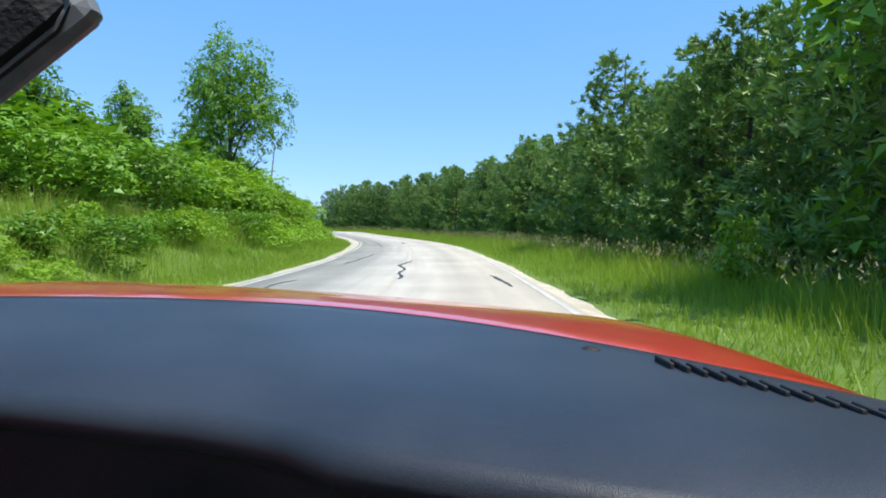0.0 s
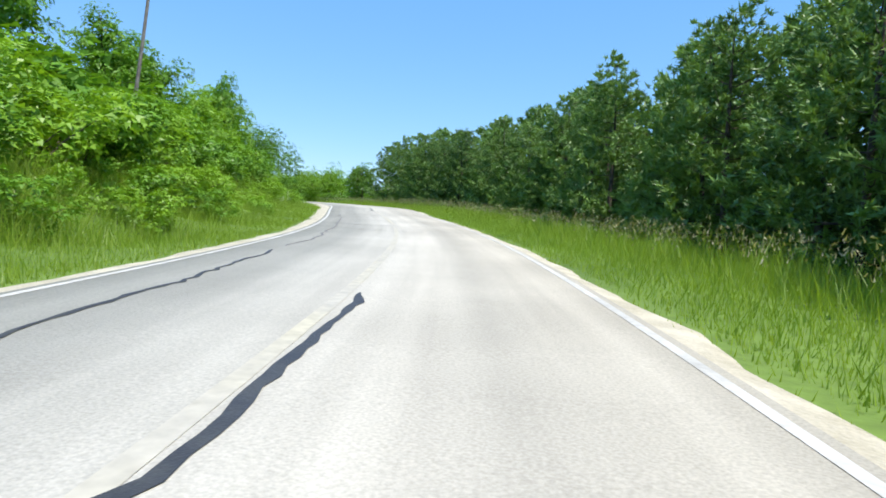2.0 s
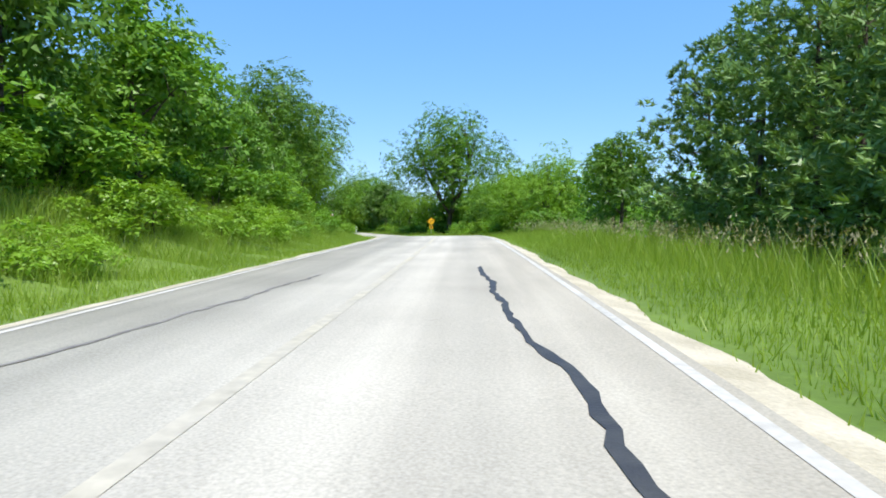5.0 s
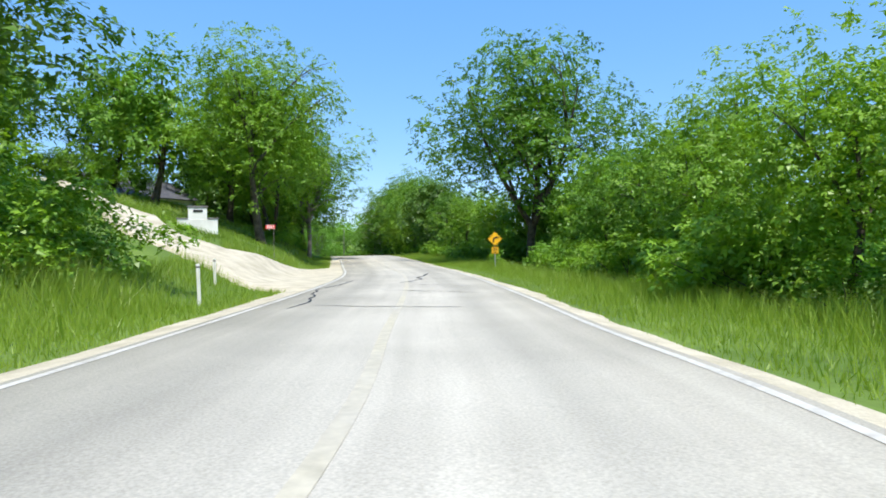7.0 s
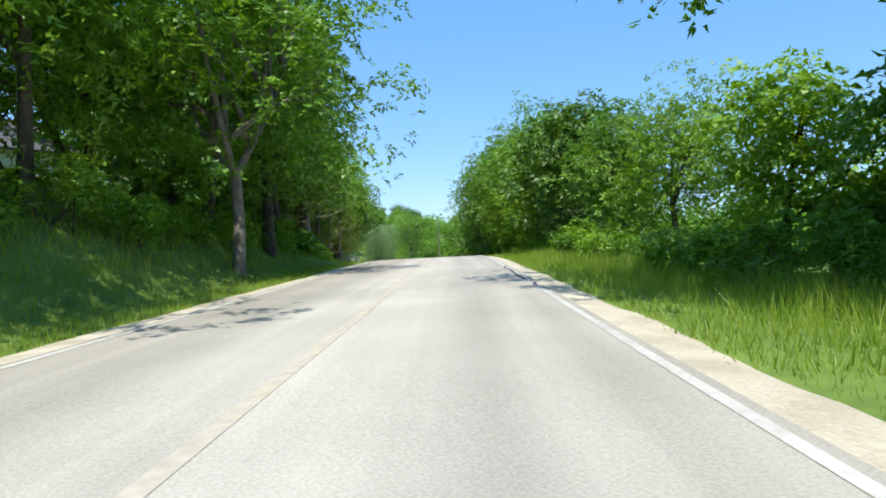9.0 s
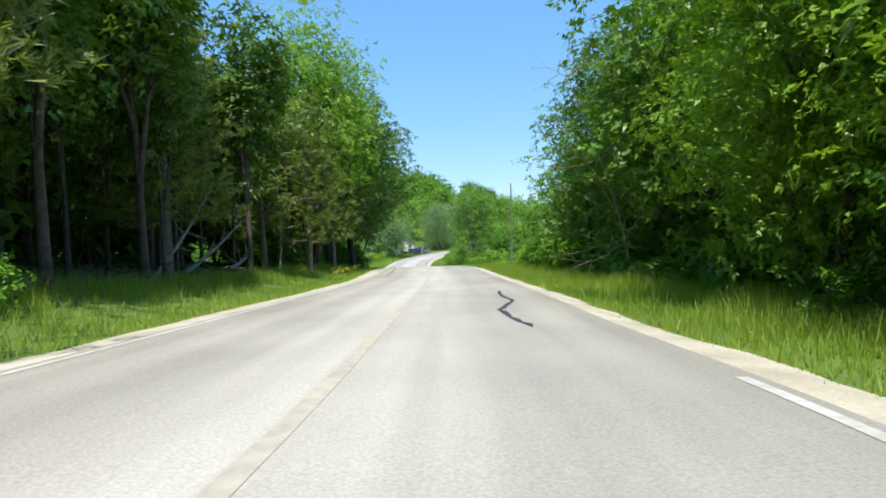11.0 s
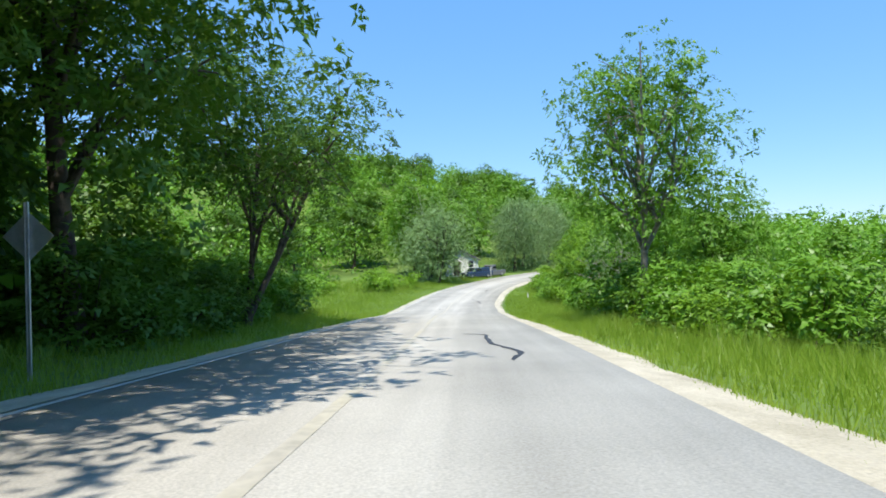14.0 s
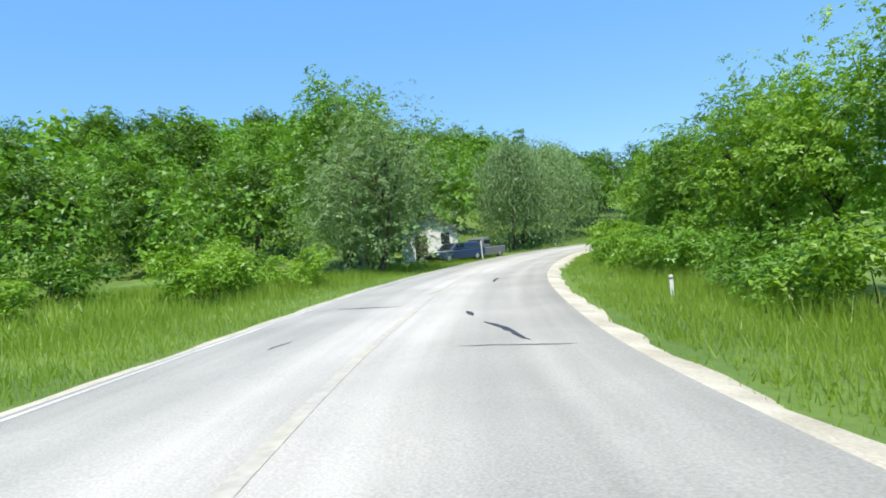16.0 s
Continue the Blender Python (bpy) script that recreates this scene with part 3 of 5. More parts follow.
OVERHANG = broadleaf(64, LEAF_DARK, BARK, 0.98, 0.22, 90, 42000, 0.108, airy=0.7, limbs=12)
OVERHANG_LIGHT = broadleaf(63, LEAF_BRIGHT, BARK, 0.92, 0.15, 84, 44000, 0.09, airy=0.7, limbs=12)
GROVE = [broadleaf(57, LEAF_BRIGHT, BARK, 0.80, 0.08, 90, 36000, 0.10, stems=2, airy=0.6, limbs=12),
         broadleaf(58, LEAF, BARK, 0.78, 0.06, 84, 34000, 0.10, airy=0.7, limbs=12)]
SILVER = broadleaf(70, LEAF_SILVER, BARK, 1.05, 0.0, 90, 44000, 0.095, stems=2, limbs=8, per=10)
WILLOW = broadleaf(69, LEAF_SILVER, BARK, 0.95, 0.22, 50, 24000, 0.15, droop=1.75, limbs=5)
FINE = [broadleaf(55, LEAF_BRIGHT, BARK, 0.85, 0.03, 68, 26000, 0.115), broadleaf(56, LEAF, BARK, 0.78, 0.05, 64, 25000, 0.115)]
WOOD = broadleaf(75, LEAF_DARK, BARK, 0.85, 0.03, 46, 5200, 0.30, limbs=3)
SLENDER = broadleaf(76, LEAF_DARK, BARK, 0.5, 0.42, 40, 9000, 0.15, limbs=5, airy=0.3, girth=0.105)
DISTANT = [broadleaf(71 + k, (LEAF, LEAF_DARK, LEAF, LEAF_DARK)[k], BARK, 0.95, 0.02, 36, 2900, 0.36, limbs=1) for k in range(4)]
SHRUBS = [shrub(81, LEAF_BRIGHT, BARK, 2300, 0.14), shrub(82, LEAF, BARK, 2300, 0.14), shrub(83, LEAF_BRIGHT, BARK, 2300, 0.14, 1.5),
          shrub(84, LEAF, BARK, 2300, 0.14, 1.1), shrub(85, LEAF_DARK, BARK, 2300, 0.14)]
BANK = [shrub(101, LEAF_BRIGHT, BARK, 3300, 0.097, 1.35), shrub(102, LEAF, BARK, 3300, 0.097, 1.3), shrub(103, LEAF_BRIGHT, BARK, 3300, 0.097, 1.5), shrub(104, LEAF, BARK, 3300, 0.097, 1.2)]
SHRUBS_FAR = [shrub(91 + k, (LEAF_BRIGHT, LEAF, LEAF)[k], BARK, 1100, 0.20, 1.35) for k in range(3)]
SHRUB_SHADE = shrub(95, LEAF_DARK, BARK, 1000, 0.26, 1.35)
TALL = [shrub(87, LEAF_BRIGHT, BARK, 5200, 0.085), shrub(88, LEAF, BARK, 5200, 0.085, 1.4), shrub(89, LEAF_DARK, BARK, 4800, 0.09)]

rnd = random.Random(5)
TALL_L = "tall leafy green tree at the roadside"


def tree(s, d, h, kind, label=TALL_L, name="tree", fat=1.0, turn=None, group=""):
    if on_drive(s, d, 1.2) and d < -6:
        return None
    return plant(name, kind, at(s, d, -0.1), h, 10, label, "tree", group, turn=turn, fat=fat, rng=rnd)


def bush(s, d, h, kind, label, group="", fat=1.2):
    return plant("bush", kind, at(s, d, -0.25), h, 2.5, label, "bush", group, rng=rnd, fat=fat)


BRUSH = []


def brush(s, d, h, kind, fat=1.2):
    """A bush that only thickens the background: it goes into the joined undergrowth."""
    me, k, a, p = kind["crown"], h / 2.5, rnd.uniform(0, 6.28), at(s, d, -0.25)
    v = np.empty(len(me.vertices) * 3, dtype=np.float32)
    me.vertices.foreach_get("co", v)
    v = v.reshape(-1, 3) * (k * fat, k * fat, k)
    c, n = math.cos(a), math.sin(a)
    BRUSH.append(np.c_[v[:, 0] * c - v[:, 1] * n + p.x, v[:, 0] * n + v[:, 1] * c + p.y, v[:, 2] + p.z])


def hedge(s0, s1, gap, d0, d1, h0, h1, kinds, label, group=""):
    """Bushes side by side along the road."""
    s = s0
    while s < s1:
        if label:
            bush(s, rnd.uniform(d0, d1), rnd.uniform(h0, h1), rnd.choice(kinds), label, group)
        else:
            brush(s, rnd.uniform(d0, d1), rnd.uniform(h0, h1), rnd.choice(kinds))
        s += gap * rnd.uniform(0.75, 1.25)


# ---- right: the pine plantation
PINE_L = "tall pine with dense dark green needles in a roadside row"
for k in range(48):
    s = -10 + k * 3.0 + rnd.uniform(-0.8, 0.8)
    plant("pine_tree", PINES[k % 4], at(s, 11.4 + rnd.uniform(-0.9, 0.9)), rnd.uniform(7.3, 10.3) * (0.83 if 80 < s < 106 else 0.92 if s > 70 else 1.0), 10, PINE_L, "tree", "pines along the road", rng=rnd, fat=1.1)
for k in range(34):
    s = -10 + k * 4.2 + rnd.uniform(-1, 1)
    plant("pine_tree", PINES_FAR[k % 2], at(s, 15.4 + rnd.uniform(-1, 1.5)), rnd.uniform(8.8, 10.4), 10, "pine standing in the shaded second row", "tree", "pines along the road", rng=rnd)
tree(8.5, 10.5, 10.5, TREES[0], "leafy green tree between the pines")
bush(13.5, 7.6, 2.2, SHRUBS[0], "bright young leafy sapling before the pines", fat=0.7)

# ---- left: the bank
BANK_L = ("dense bright green bush on the roadside bank", "leafy green bush on the sunlit bank")
for row, (d, h, gap, kinds) in enumerate(((-7.0, 1.4, 2.1, (0, 2, 1)), (-10.0, 2.4, 2.7, (0, 1, 1, 2, 3)))):
    s = -8.0
    while s < 152:
        bush(s, d + rnd.uniform(-0.7, 0.7), h * rnd.uniform(0.7, 1.3), BANK[rnd.choice(kinds)], BANK_L[row % 2], "bushes on the bank", 1.45)
        s += gap * rnd.uniform(0.8, 1.2)
for row, (d, h, gap) in enumerate(((-14.0, 3.0, 3.2), (-18.2, 3.0, 4.2))):
    s = -4.0
    while s < 135:
        brush(s, d + rnd.uniform(-0.9, 0.9), h * rnd.uniform(0.75, 1.3), SHRUBS_FAR[rnd.choice((0, 1, 2))], 1.6)
        s += gap * rnd.uniform(0.8, 1.2)
tree(42, -11.0, 12.0, AIRY[0], "airy tall tree rising above the bank bushes", fat=0.86)
for s, d, h, k in ((20, -18, 9.0, 0), (13, -14, 7.0, 1), (29, -17, 6.0, 0), (35, -15, 5.5, 1)):
    tree(s, d, h, TREES[k], "leafy tree on top of the bank")
tree(76, -18.5, 9.5, TREES[0], "round green tree on top of the bank")
for s, d, h, k in ((79, -14.5, 6.5, 1), (84.5, -14, 6.5, 0), (89, -16.5, 7.0, 1), (95, -17, 5.0, 2), (99, -15.5, 4.5, 2), (106, -13, 7.0, 2), (117, -12, 10.5, 2), (121, -10.4, 9.0, 3), (127, -9.6, 8.5, 1), (133, -10.5, 8, 0), (139, -10, 6, 1), (146, -12, 7, 3), (152, -10.5, 6, 0)):
    tree(s, d, h, TREES[k], TALL_L)

tree(111, -10.8, 10.3, TREES[1], "slender green tree standing on the bank", fat=0.72)

hedge(55, 90, 2.4, -9.6, -8.6, 2.4, 3.2, BANK, "tall leafy bush on the sunlit bank", "bushes on the bank")

# ---- left: the slope beyond the drive
tree(158.3, -11.8, 13, BIG_DARK, "large dark leafy tree above the drive", fat=1.28)
for s, d, h, k in ((177, -23, 13, 0), (182, -26, 14, 3), (186, -31, 14, 0), (192, -36, 15, 3), (205, -23, 13, 0), (203, -31, 13, 2), (200, -42, 15, 0), (214, -44, 15, 3), (173, -27, 14, 3)):
    tree(s, d, h, TREES[k], "leafy tree behind the drive")
tree(163, -20.5, 13, BIG_DARK, "large dark leafy tree above the drive", fat=1.05)
tree(161, -21, 10, TREES[3], "dark leafy tree above the drive")
tree(167, -24, 11, TREES[0], "leafy tree above the drive")
hedge(150, 164, 1.8, -9.5, -8.0, 1.8, 2.8, BANK, "leafy bush before the drive")
for s, d, h in ((164.5, -11, 2.8), (166.5, -13, 3.2), (168.5, -15.5, 3.4), (163, -14, 3.2), (170.5, -19, 3.2)):
    bush(s, d, h, BANK[int(s) % 4], "leafy bush beside the gravel drive")
GROVE_L = "leafy tree with brown trunk on the lawn slope"
for s, d, h, k in ((186, -20, 13, TREES[0]), (191.5, -8.6, 15, OVERHANG_LIGHT), (196, -17, 13.5, TREES[0]), (200, -8.6, 14, GROVE[0]), (199, -12, 13, GROVE[1]), (178, -27, 15, WOOD), (171, -24, 15, WOOD), (165, -20, 13, WOOD), (181, -36, 15, WOOD), (206, -10.5, 12, GROVE[0]), (213, -6.8, 14, GROVE[1]), (217, -11, 12, BIG_DARK), (184, -30, 12, TREES[0]), (196, -31, 12, TREES[2]), (175, -33, 11, TREES[3]), (221, -17, 13, TREES[3]), (168, -28, 10, TREES[0])):
    tree(s, d, h, k, GROVE_L)
tree(206.5, -6.0, 13, AIRY[1], "tall tree with a pale grey trunk", fat=1.15)
hedge(196, 224, 2.0, -8.4, -7.0, 1.2, 2.2, BANK, "leafy green bush under the trees")
for s, d, h in ((204.5, -21.5, 4.0), (203.5, -24.5, 4.4), (205.5, -27.5, 4.4)):
    bush(s, d, h, TALL[1], "tall leafy bush before the pale house")

# ---- left: the dark wood
WOOD_L = "tall dark woodland tree with dense foliage"
for k in range(13):
    s = 222 + k * 4.4 + rnd.uniform(-1, 1)
    if s < 243:
        tree(s, -9.0 - (k % 3) * 2.0 + rnd.uniform(-0.6, 0.6), rnd.uniform(13, 16), (BIG_DARK, FIRS[0], BIG_DARK, FIRS[1])[k % 4], WOOD_L)
    else:
        tree(s, -9.6 - (k % 3) * 2.2 + rnd.uniform(-0.6, 0.6), rnd.uniform(9.5, 12), FIRS[k % 2], "pale green conifer in the wood", fat=1.15)
for k in range(9):
    tree(222 + k * 7, -16 + rnd.uniform(-2, 2), rnd.uniform(13, 16), WOOD, WOOD_L)
for s, d in ((239.5, -8.2), (245, -8.6), (254, -8.0)):
    tree(s, d, rnd.uniform(12.5, 14), SLENDER, "tall woodland tree with a bare brown trunk", fat=1.0)
tree(264, -7.2, 11, FIRS[0], "light green conifer with dead twigs", fat=1.25)
tree(270.5, -8.0, 18.5, OVERHANG_LIGHT, "large green tree with branches over the road", fat=0.85)
tree(273.5, -6.9, 11.5, FIRS[1], "light green conifer at the wood's edge", fat=1.1)
tree(279, -7.8, 18, BIG_DARK, "large dark tree with branches over the road", fat=0.98)
tree(287.5, -6.4, 15.2, OVERHANG, "large dark tree with branches over the road", fat=1.08)
tree(285, -11, 12, BIG_DARK, WOOD_L)
tree(299, -13, 9, WOOD, WOOD_L)
for s, d, hh in ((270, -12, 14), (277, -13, 15), (284, -14, 15), (292, -13, 14), (287, -9.5, 9), (297, -12.5, 13), (296, -18, 13), (302, -14, 9), (306, -17, 8.5), (304, -22, 9), (311, -20, 6.5), (309, -12.5, 7.5), (314, -13.5, 6.0), (313, -17, 6.5)):
    tree(s, d, hh, WOOD, WOOD_L)
tree(298, -7.3, 14.5, OVERHANG, "large dark tree with branches over the road", turn=200, fat=0.95)
tree(308.2, -7.3, 11.3, LEANING, "dark tree with forked leaning trunk over the road", turn=heading(308))
hedge(222, 238, 2.6, -9.5, -8.0, 1.3, 2.3, (SHRUB_SHADE, SHRUB_SHADE, SHRUBS_FAR[1]), "")
hedge(266, 294, 2.4, -9.8, -8.4, 1.3, 2.3, (TALL[2],), "shaded bush at the wood's edge")
for k in range(22):
    tree(236 + k * 1.45 + rnd.uniform(-0.5, 0.5), -9.0 - (k * 5 % 7) * 0.95 + rnd.uniform(-0.4, 0.4), rnd.uniform(8.5, 11), SLENDER, "slender woodland tree with a bare brown trunk", fat=0.9)
hedge(266, 300, 2.6, -12, -10, 2.6, 3.8, (SHRUB_SHADE,), "")
hedge(222, 238, 3.2, -13, -11, 2.2, 3.4, (SHRUB_SHADE,), "")
hedge(236, 268, 3.0, -19, -17, 3.0, 5.0, (SHRUB_SHADE,), "")
hedge(286, 303, 2.0, -9.0, -7.6, 1.6, 3.0, (TALL[2],), "shaded bush at the wood's edge")
hedge(298, 307, 1.5, -8.2, -7.0, 2.0, 3.2, (TALL[2],), "dark leafy bush under the leaning tree")
hedge(309, 322, 1.7, -9.4, -8.2, 2.8, 4.2, (TALL[1], TALL[2]), "tall leafy bush at the meadow's edge")
hedge(303, 315, 1.8, -10.5, -8.5, 2.4, 3.8, (TALL[1], TALL[2]), "leafy bush at the wood's edge")

# ---- right: bright trees and the big tree by the sign
VERGE_L = "bright leafy tree behind the grass verge"
for s, d, h, k in ((143, 11, 7.0, 3), (148, 12.5, 8, 0), (153, 10, 7.5, 2), (158, 9.2, 6.5, 2), (160, 13, 8, 0), (164, 9.8, 7.5, 2), (169, 9.4, 6.5, 0), (172, 13, 8.5, 2), (176, 10.5, 7.5, 0), (181, 12.5, 8, 2), (186, 13.5, 8, 0), (200, 14, 9, 0), (206, 12, 8.0, 2), (212, 11, 8.5, 2), (218, 9.8, 9, 0), (224, 9.0, 11, 3), (230, 9.8, 11.5, 3), (234, 9.6, 10.5, 2), (239, 8.8, 8.5, 2)):
    tree(s, d, h, FINE[1 - k // 2] if k != 3 and d < 11.5 else TREES[k], VERGE_L)
hedge(150, 183, 2.0, 8.3, 9.3, 1.7, 3.0, BANK, "bright leafy bush at the verge's edge")
hedge(197, 236, 2.4, 7.4, 8.4, 1.5, 2.4, BANK, "low leafy bush at the verge's edge")
hedge(183, 208, 2.4, 14, 16.5, 3.0, 4.6, (SHRUB_SHADE,), "")
for s, d in ((187, 18), (193, 19), (199, 18.5), (205, 18)):
    tree(s, d, rnd.uniform(8.5, 10.5), WOOD, "dark leafy tree behind the verge trees")
bush(189.5, 8.0, 1.5, SHRUBS[0], "bright round bush beside the yellow sign")
tree(194, 11.9, 19, BIG, "big spreading tree with dark forked trunk", fat=1.08)
for s, d, h, k in ((237, 11.0, 14, BIG), (243, 11.0, 14, GROVE[0]), (249, 11.6, 16, BIG_DARK), (253, 12.5, 15, BIG), (258, 11.6, 15, BIG_DARK), (263, 12.4, 13, BIG), (268, 11.4, 11.5, FINE[1]), (274, 13, 12, BIG_DARK), (287, 15, 10, TREES[0]), (293, 15.5, 6, TREES[3]), (298, 17, 5.5, TREES[0]), (303, 15.5, 6, TREES[3]), (310, 16.5, 5.5, TREES[1])):
    tree(s, d, h, k, "tall leafy tree shading the verge")
hedge(234, 268, 2.6, 11, 13.5, 2.8, 4.2, (SHRUB_SHADE,), "")
for k in range(6):
    tree(236 + k * 6, 16 + rnd.uniform(-1, 2), rnd.uniform(10, 13), WOOD, "dark leafy tree behind the verge trees")
hedge(236, 268, 2.4, 9.4, 10.4, 1.3, 2.1, (BANK[1], BANK[3]), "")
hedge(266, 279, 1.5, 8.6, 10.2, 2.6, 3.6, TALL[:2], "large bright leafy bush behind the verge")
hedge(280, 332, 2.4, 9.5, 12, 1.6, 2.7, (TALL[1], TALL[2], BANK[1], TALL[0]), "leafy green bush behind the verge")
hedge(282, 330, 3.4, 14, 17, 1.6, 2.2, (SHRUBS[1], SHRUBS[4]), "")
hedge(282, 335, 3.2, 18, 22, 1.8, 3.0, SHRUBS_FAR + [SHRUB_SHADE], "")
hedge(282, 335, 3.6, 23, 29, 2.0, 3.4, SHRUBS_FAR + [SHRUB_SHADE], "")
tree(309.2, 8.4, 12.5, AIRY[1], "airy tree with a forked grey trunk", fat=0.84)
hedge(299, 321, 1.8, 8.0, 10.5, 2.4, 3.8, TALL[:2], "green bush round the airy tree")
for s, d, h, k in ((318, 14.5, 9.0, 0), (324, 13.5, 9.0, 0), (333, 14.5, 10, 0), (338, 12.5, 8.6, 0), (343, 12, 8.2, 2), (347, 11, 7.8, 2), (352, 12, 9, 0), (357, 9.5, 7.5, 0), (361, 9, 7.5, 2), (367, 9, 8, 0), (374, 9.5, 9, 3), (382, 9, 9, 0)):
    tree(s, d, h, FINE[1 - k // 2] if k < 3 and s < 364 else TREES[k], "bright leafy tree at the bend")
hedge(334, 350, 2.4, 7.2, 8.4, 1.6, 2.6, BANK, "leafy bush inside the bend")
hedge(350, 378, 2.2, 6.0, 7.0, 1.8, 2.8, BANK, "leafy bush inside the bend")

tree(330, 12.5, 6.8, SILVER, "grey-green bushy tree inside the bend", fat=0.9)

# ---- left: meadow and the bend
MEADOW_L = "bright green bush standing in the meadow"
for s, d, h, k in ((344, -8.5, 2.6, 0), (347, -9.5, 2.8, 2), (350, -8, 2.2, 0), (338, -17, 2.8, 4), (333, -19, 3.2, 1), (328, -22, 4, 0), (345, -16, 3, 1), (352, -12, 2.6, 4), (340, -13, 2.2, 0)):
    bush(s, d, h, (BANK + TALL[2:])[k], MEADOW_L, "bushes in the meadow", 1.3)
for s, d, h in ((358, -7.2, 10), (364, -10.5, 9.5)):
    tree(s, d, h, SILVER, "grey-green bushy tree beside the road", fat=1.1)
tree(366, -13, 15, AIRY[0], "tall tree with thin dead top")
tree(377, -12, 13.5, TREES[0], "leafy tree behind the parked vehicles")
tree(371, -15.5, 15, TREES[2], "tall leafy tree behind the white building")
for s, d, hh, k in ((402, 8, 9, 0), (410, -7, 11, 0), (418, 7, 10, 3), (386, 16, 9, 0), (396, 15, 9, 3), (384, -18, 11, 2), (395, -19, 12, 0), (406, -17, 11, 3), (375, -19, 11, 0), (409, 3, 9, 3), (414, 0, 11, 0), (404, 13, 9, 2), (392, 11, 8, 0), (420, -3, 12, 1), (416, -8, 10, 0), (424, -10, 11, 3), (413, -12, 10, 0)):
    tree(s, d, hh, TREES[k], "leafy tree beyond the bend")
for s, d in ((388, -8), (394, -9.5), (400, -7.5)):
    tree(s, d, 12.5, WILLOW, "weeping willow with hanging pale green branches", "willow_tree")
tagged(new("undergrowth", kite_mesh("undergrowth", np.concatenate(BRUSH), LEAF)), "dense green undergrowth behind the verge trees", "undergrowth", kind="stuff")
n = 0
while n < 135:
    q, c = rnd.uniform(-10, 125), rnd.uniform(-150, 130)
    x, y = -236 - 0.985 * q + 0.174 * c, 258 + 0.174 * q + 0.985 * c
    s, d, z = sd(np.array([x]), np.array([y]))
    if abs(d[0]) < 19 or s[0] < 330 or (d[0] > 0 and q < 60):
        continue
    n += 1
    plant("tree", TREES[(0, 3, 1, 3)[n % 4]] if q < 38 else DISTANT[n % 4], Vector((x, y, float(ground(x, y)[0]) - 0.3)), rnd.uniform(8, 12), 10, "green broad-leaved tree on the wooded hill", "tree", "trees on the hill", rng=rnd, fat=1.15)


# ================= grass =================
def blades(name, spots, tall, wide, material, label, seed, category="grass", lean=0.35):
    """Single blades of grass at the spots (n x 2), as one object."""
    rng = np.random.default_rng(seed)
    z = ground(spots[:, 0], spots[:, 1])
    c = np.c_[spots, z]
    k = len(c)
    a = rng.uniform(0, 2 * np.pi, k)
    h = tall * rng.uniform(0.5, 1.25, k)
    side = np.c_[np.cos(a), np.sin(a), np.zeros(k)] * (wide * rng.uniform(0.6, 1.4, k))[:, None]
    tip = c + np.c_[rng.normal(0, lean, k) * h, rng.normal(0, lean, k) * h, h]
    v = np.stack([c - side - (0, 0, 0.03), c + side - (0, 0, 0.03), tip], axis=1).reshape(-1, 3)
    ob = new(name, kite_mesh(name, v, material))
    return tagged(ob, label, category, kind="stuff")


def strip(rng, n, s0, s1, d0, d1, power=1.0):
    s = rng.uniform(s0, s1, n)
    d = d0 + (d1 - d0) * rng.uniform(0, 1, n) ** power
    x = np.interp(s, RS, RL[:, 0]) + d * np.interp(s, RS, RR[:, 0])
    y = np.interp(s, RS, RL[:, 1]) + d * np.interp(s, RS, RR[:, 1])
    return np.c_[x, y], s, d


def tall(s, d, lo, hi, most):
    """Blade height: short at the gravel, longer towards the bushes, in uneven swathes."""
    return (0.09 + most * step(lo, hi, np.abs(d))) * (1 + 0.35 * wave(s, d * 2, 2.3, 1.0))


grng = np.random.default_rng(9)
spots, gs, gd = strip(grng, 150000, -4, 160, -9.2, -3.95, 0.95)
blades("grass", spots, tall(gs, gd, 4.2, 6.2, 0.66), 0.009, BLADE, "tall soft green grass on the verge below the bank", 1)
spots, gs, gd = strip(grng, 110000, 158, 378, -8.4, -3.95, 1.1)
keep = ~on_drive(gs, gd, 0.15) & ~((gs > 177) & (gs < 222) & (gd < -6.5))
blades("grass", spots[keep], tall(gs, gd, 4.1, 7.5, 0.40)[keep], 0.010, BLADE, "long green grass on the verge", 6)
spots, gs, gd = strip(grng, 290000, -4, 378, 3.85, 8.8, 1.0)
blades("grass", spots, tall(gs, gd, 4.3, 6.8, 0.48), 0.0075, BLADE, "long green grass on the verge", 2)
spots, gs, gd = strip(grng, 30000, 228, 285, 8.6, 11.5)
blades("grass", spots, 0.5, 0.009, BLADE, "long green grass before the verge trees", 7)
spots, gs, gd = strip(grng, 9000, -4, 150, 6.2, 8.6)
blades("grass", spots, 0.95, 0.012, BLADE, "tall flowering grass before the pines", 3)
for lo, hi, seed in ((-5.6, -3.9, 13), (3.9, 5.6, 14)):
    spots, gs, gd = strip(grng, 45000, -4, 340, lo, hi)
    keep = ~on_drive(gs, gd, 0.2)
    blades("grass", spots[keep], 0.20, 0.009, BLADE, "fresh short grass along the road", seed)
for lo, hi, seed in ((-4.35, -3.75, 11), (3.5, 4.15, 12)):
    spots, gs, gd = strip(grng, 11000, -4, 378, lo, hi)
    keep = ~on_drive(gs, gd, 0.2)
    blades("grass", spots[keep], 0.10, 0.012, BLADE, "short grass growing into the gravel shoulder", seed)
rng = np.random.default_rng(31)
spots, gs, gd = strip(rng, 2600, 0, 150, 5.4, 8.6)
z = ground(spots[:, 0], spots[:, 1]) + rng.uniform(0.65, 1.05, len(spots))
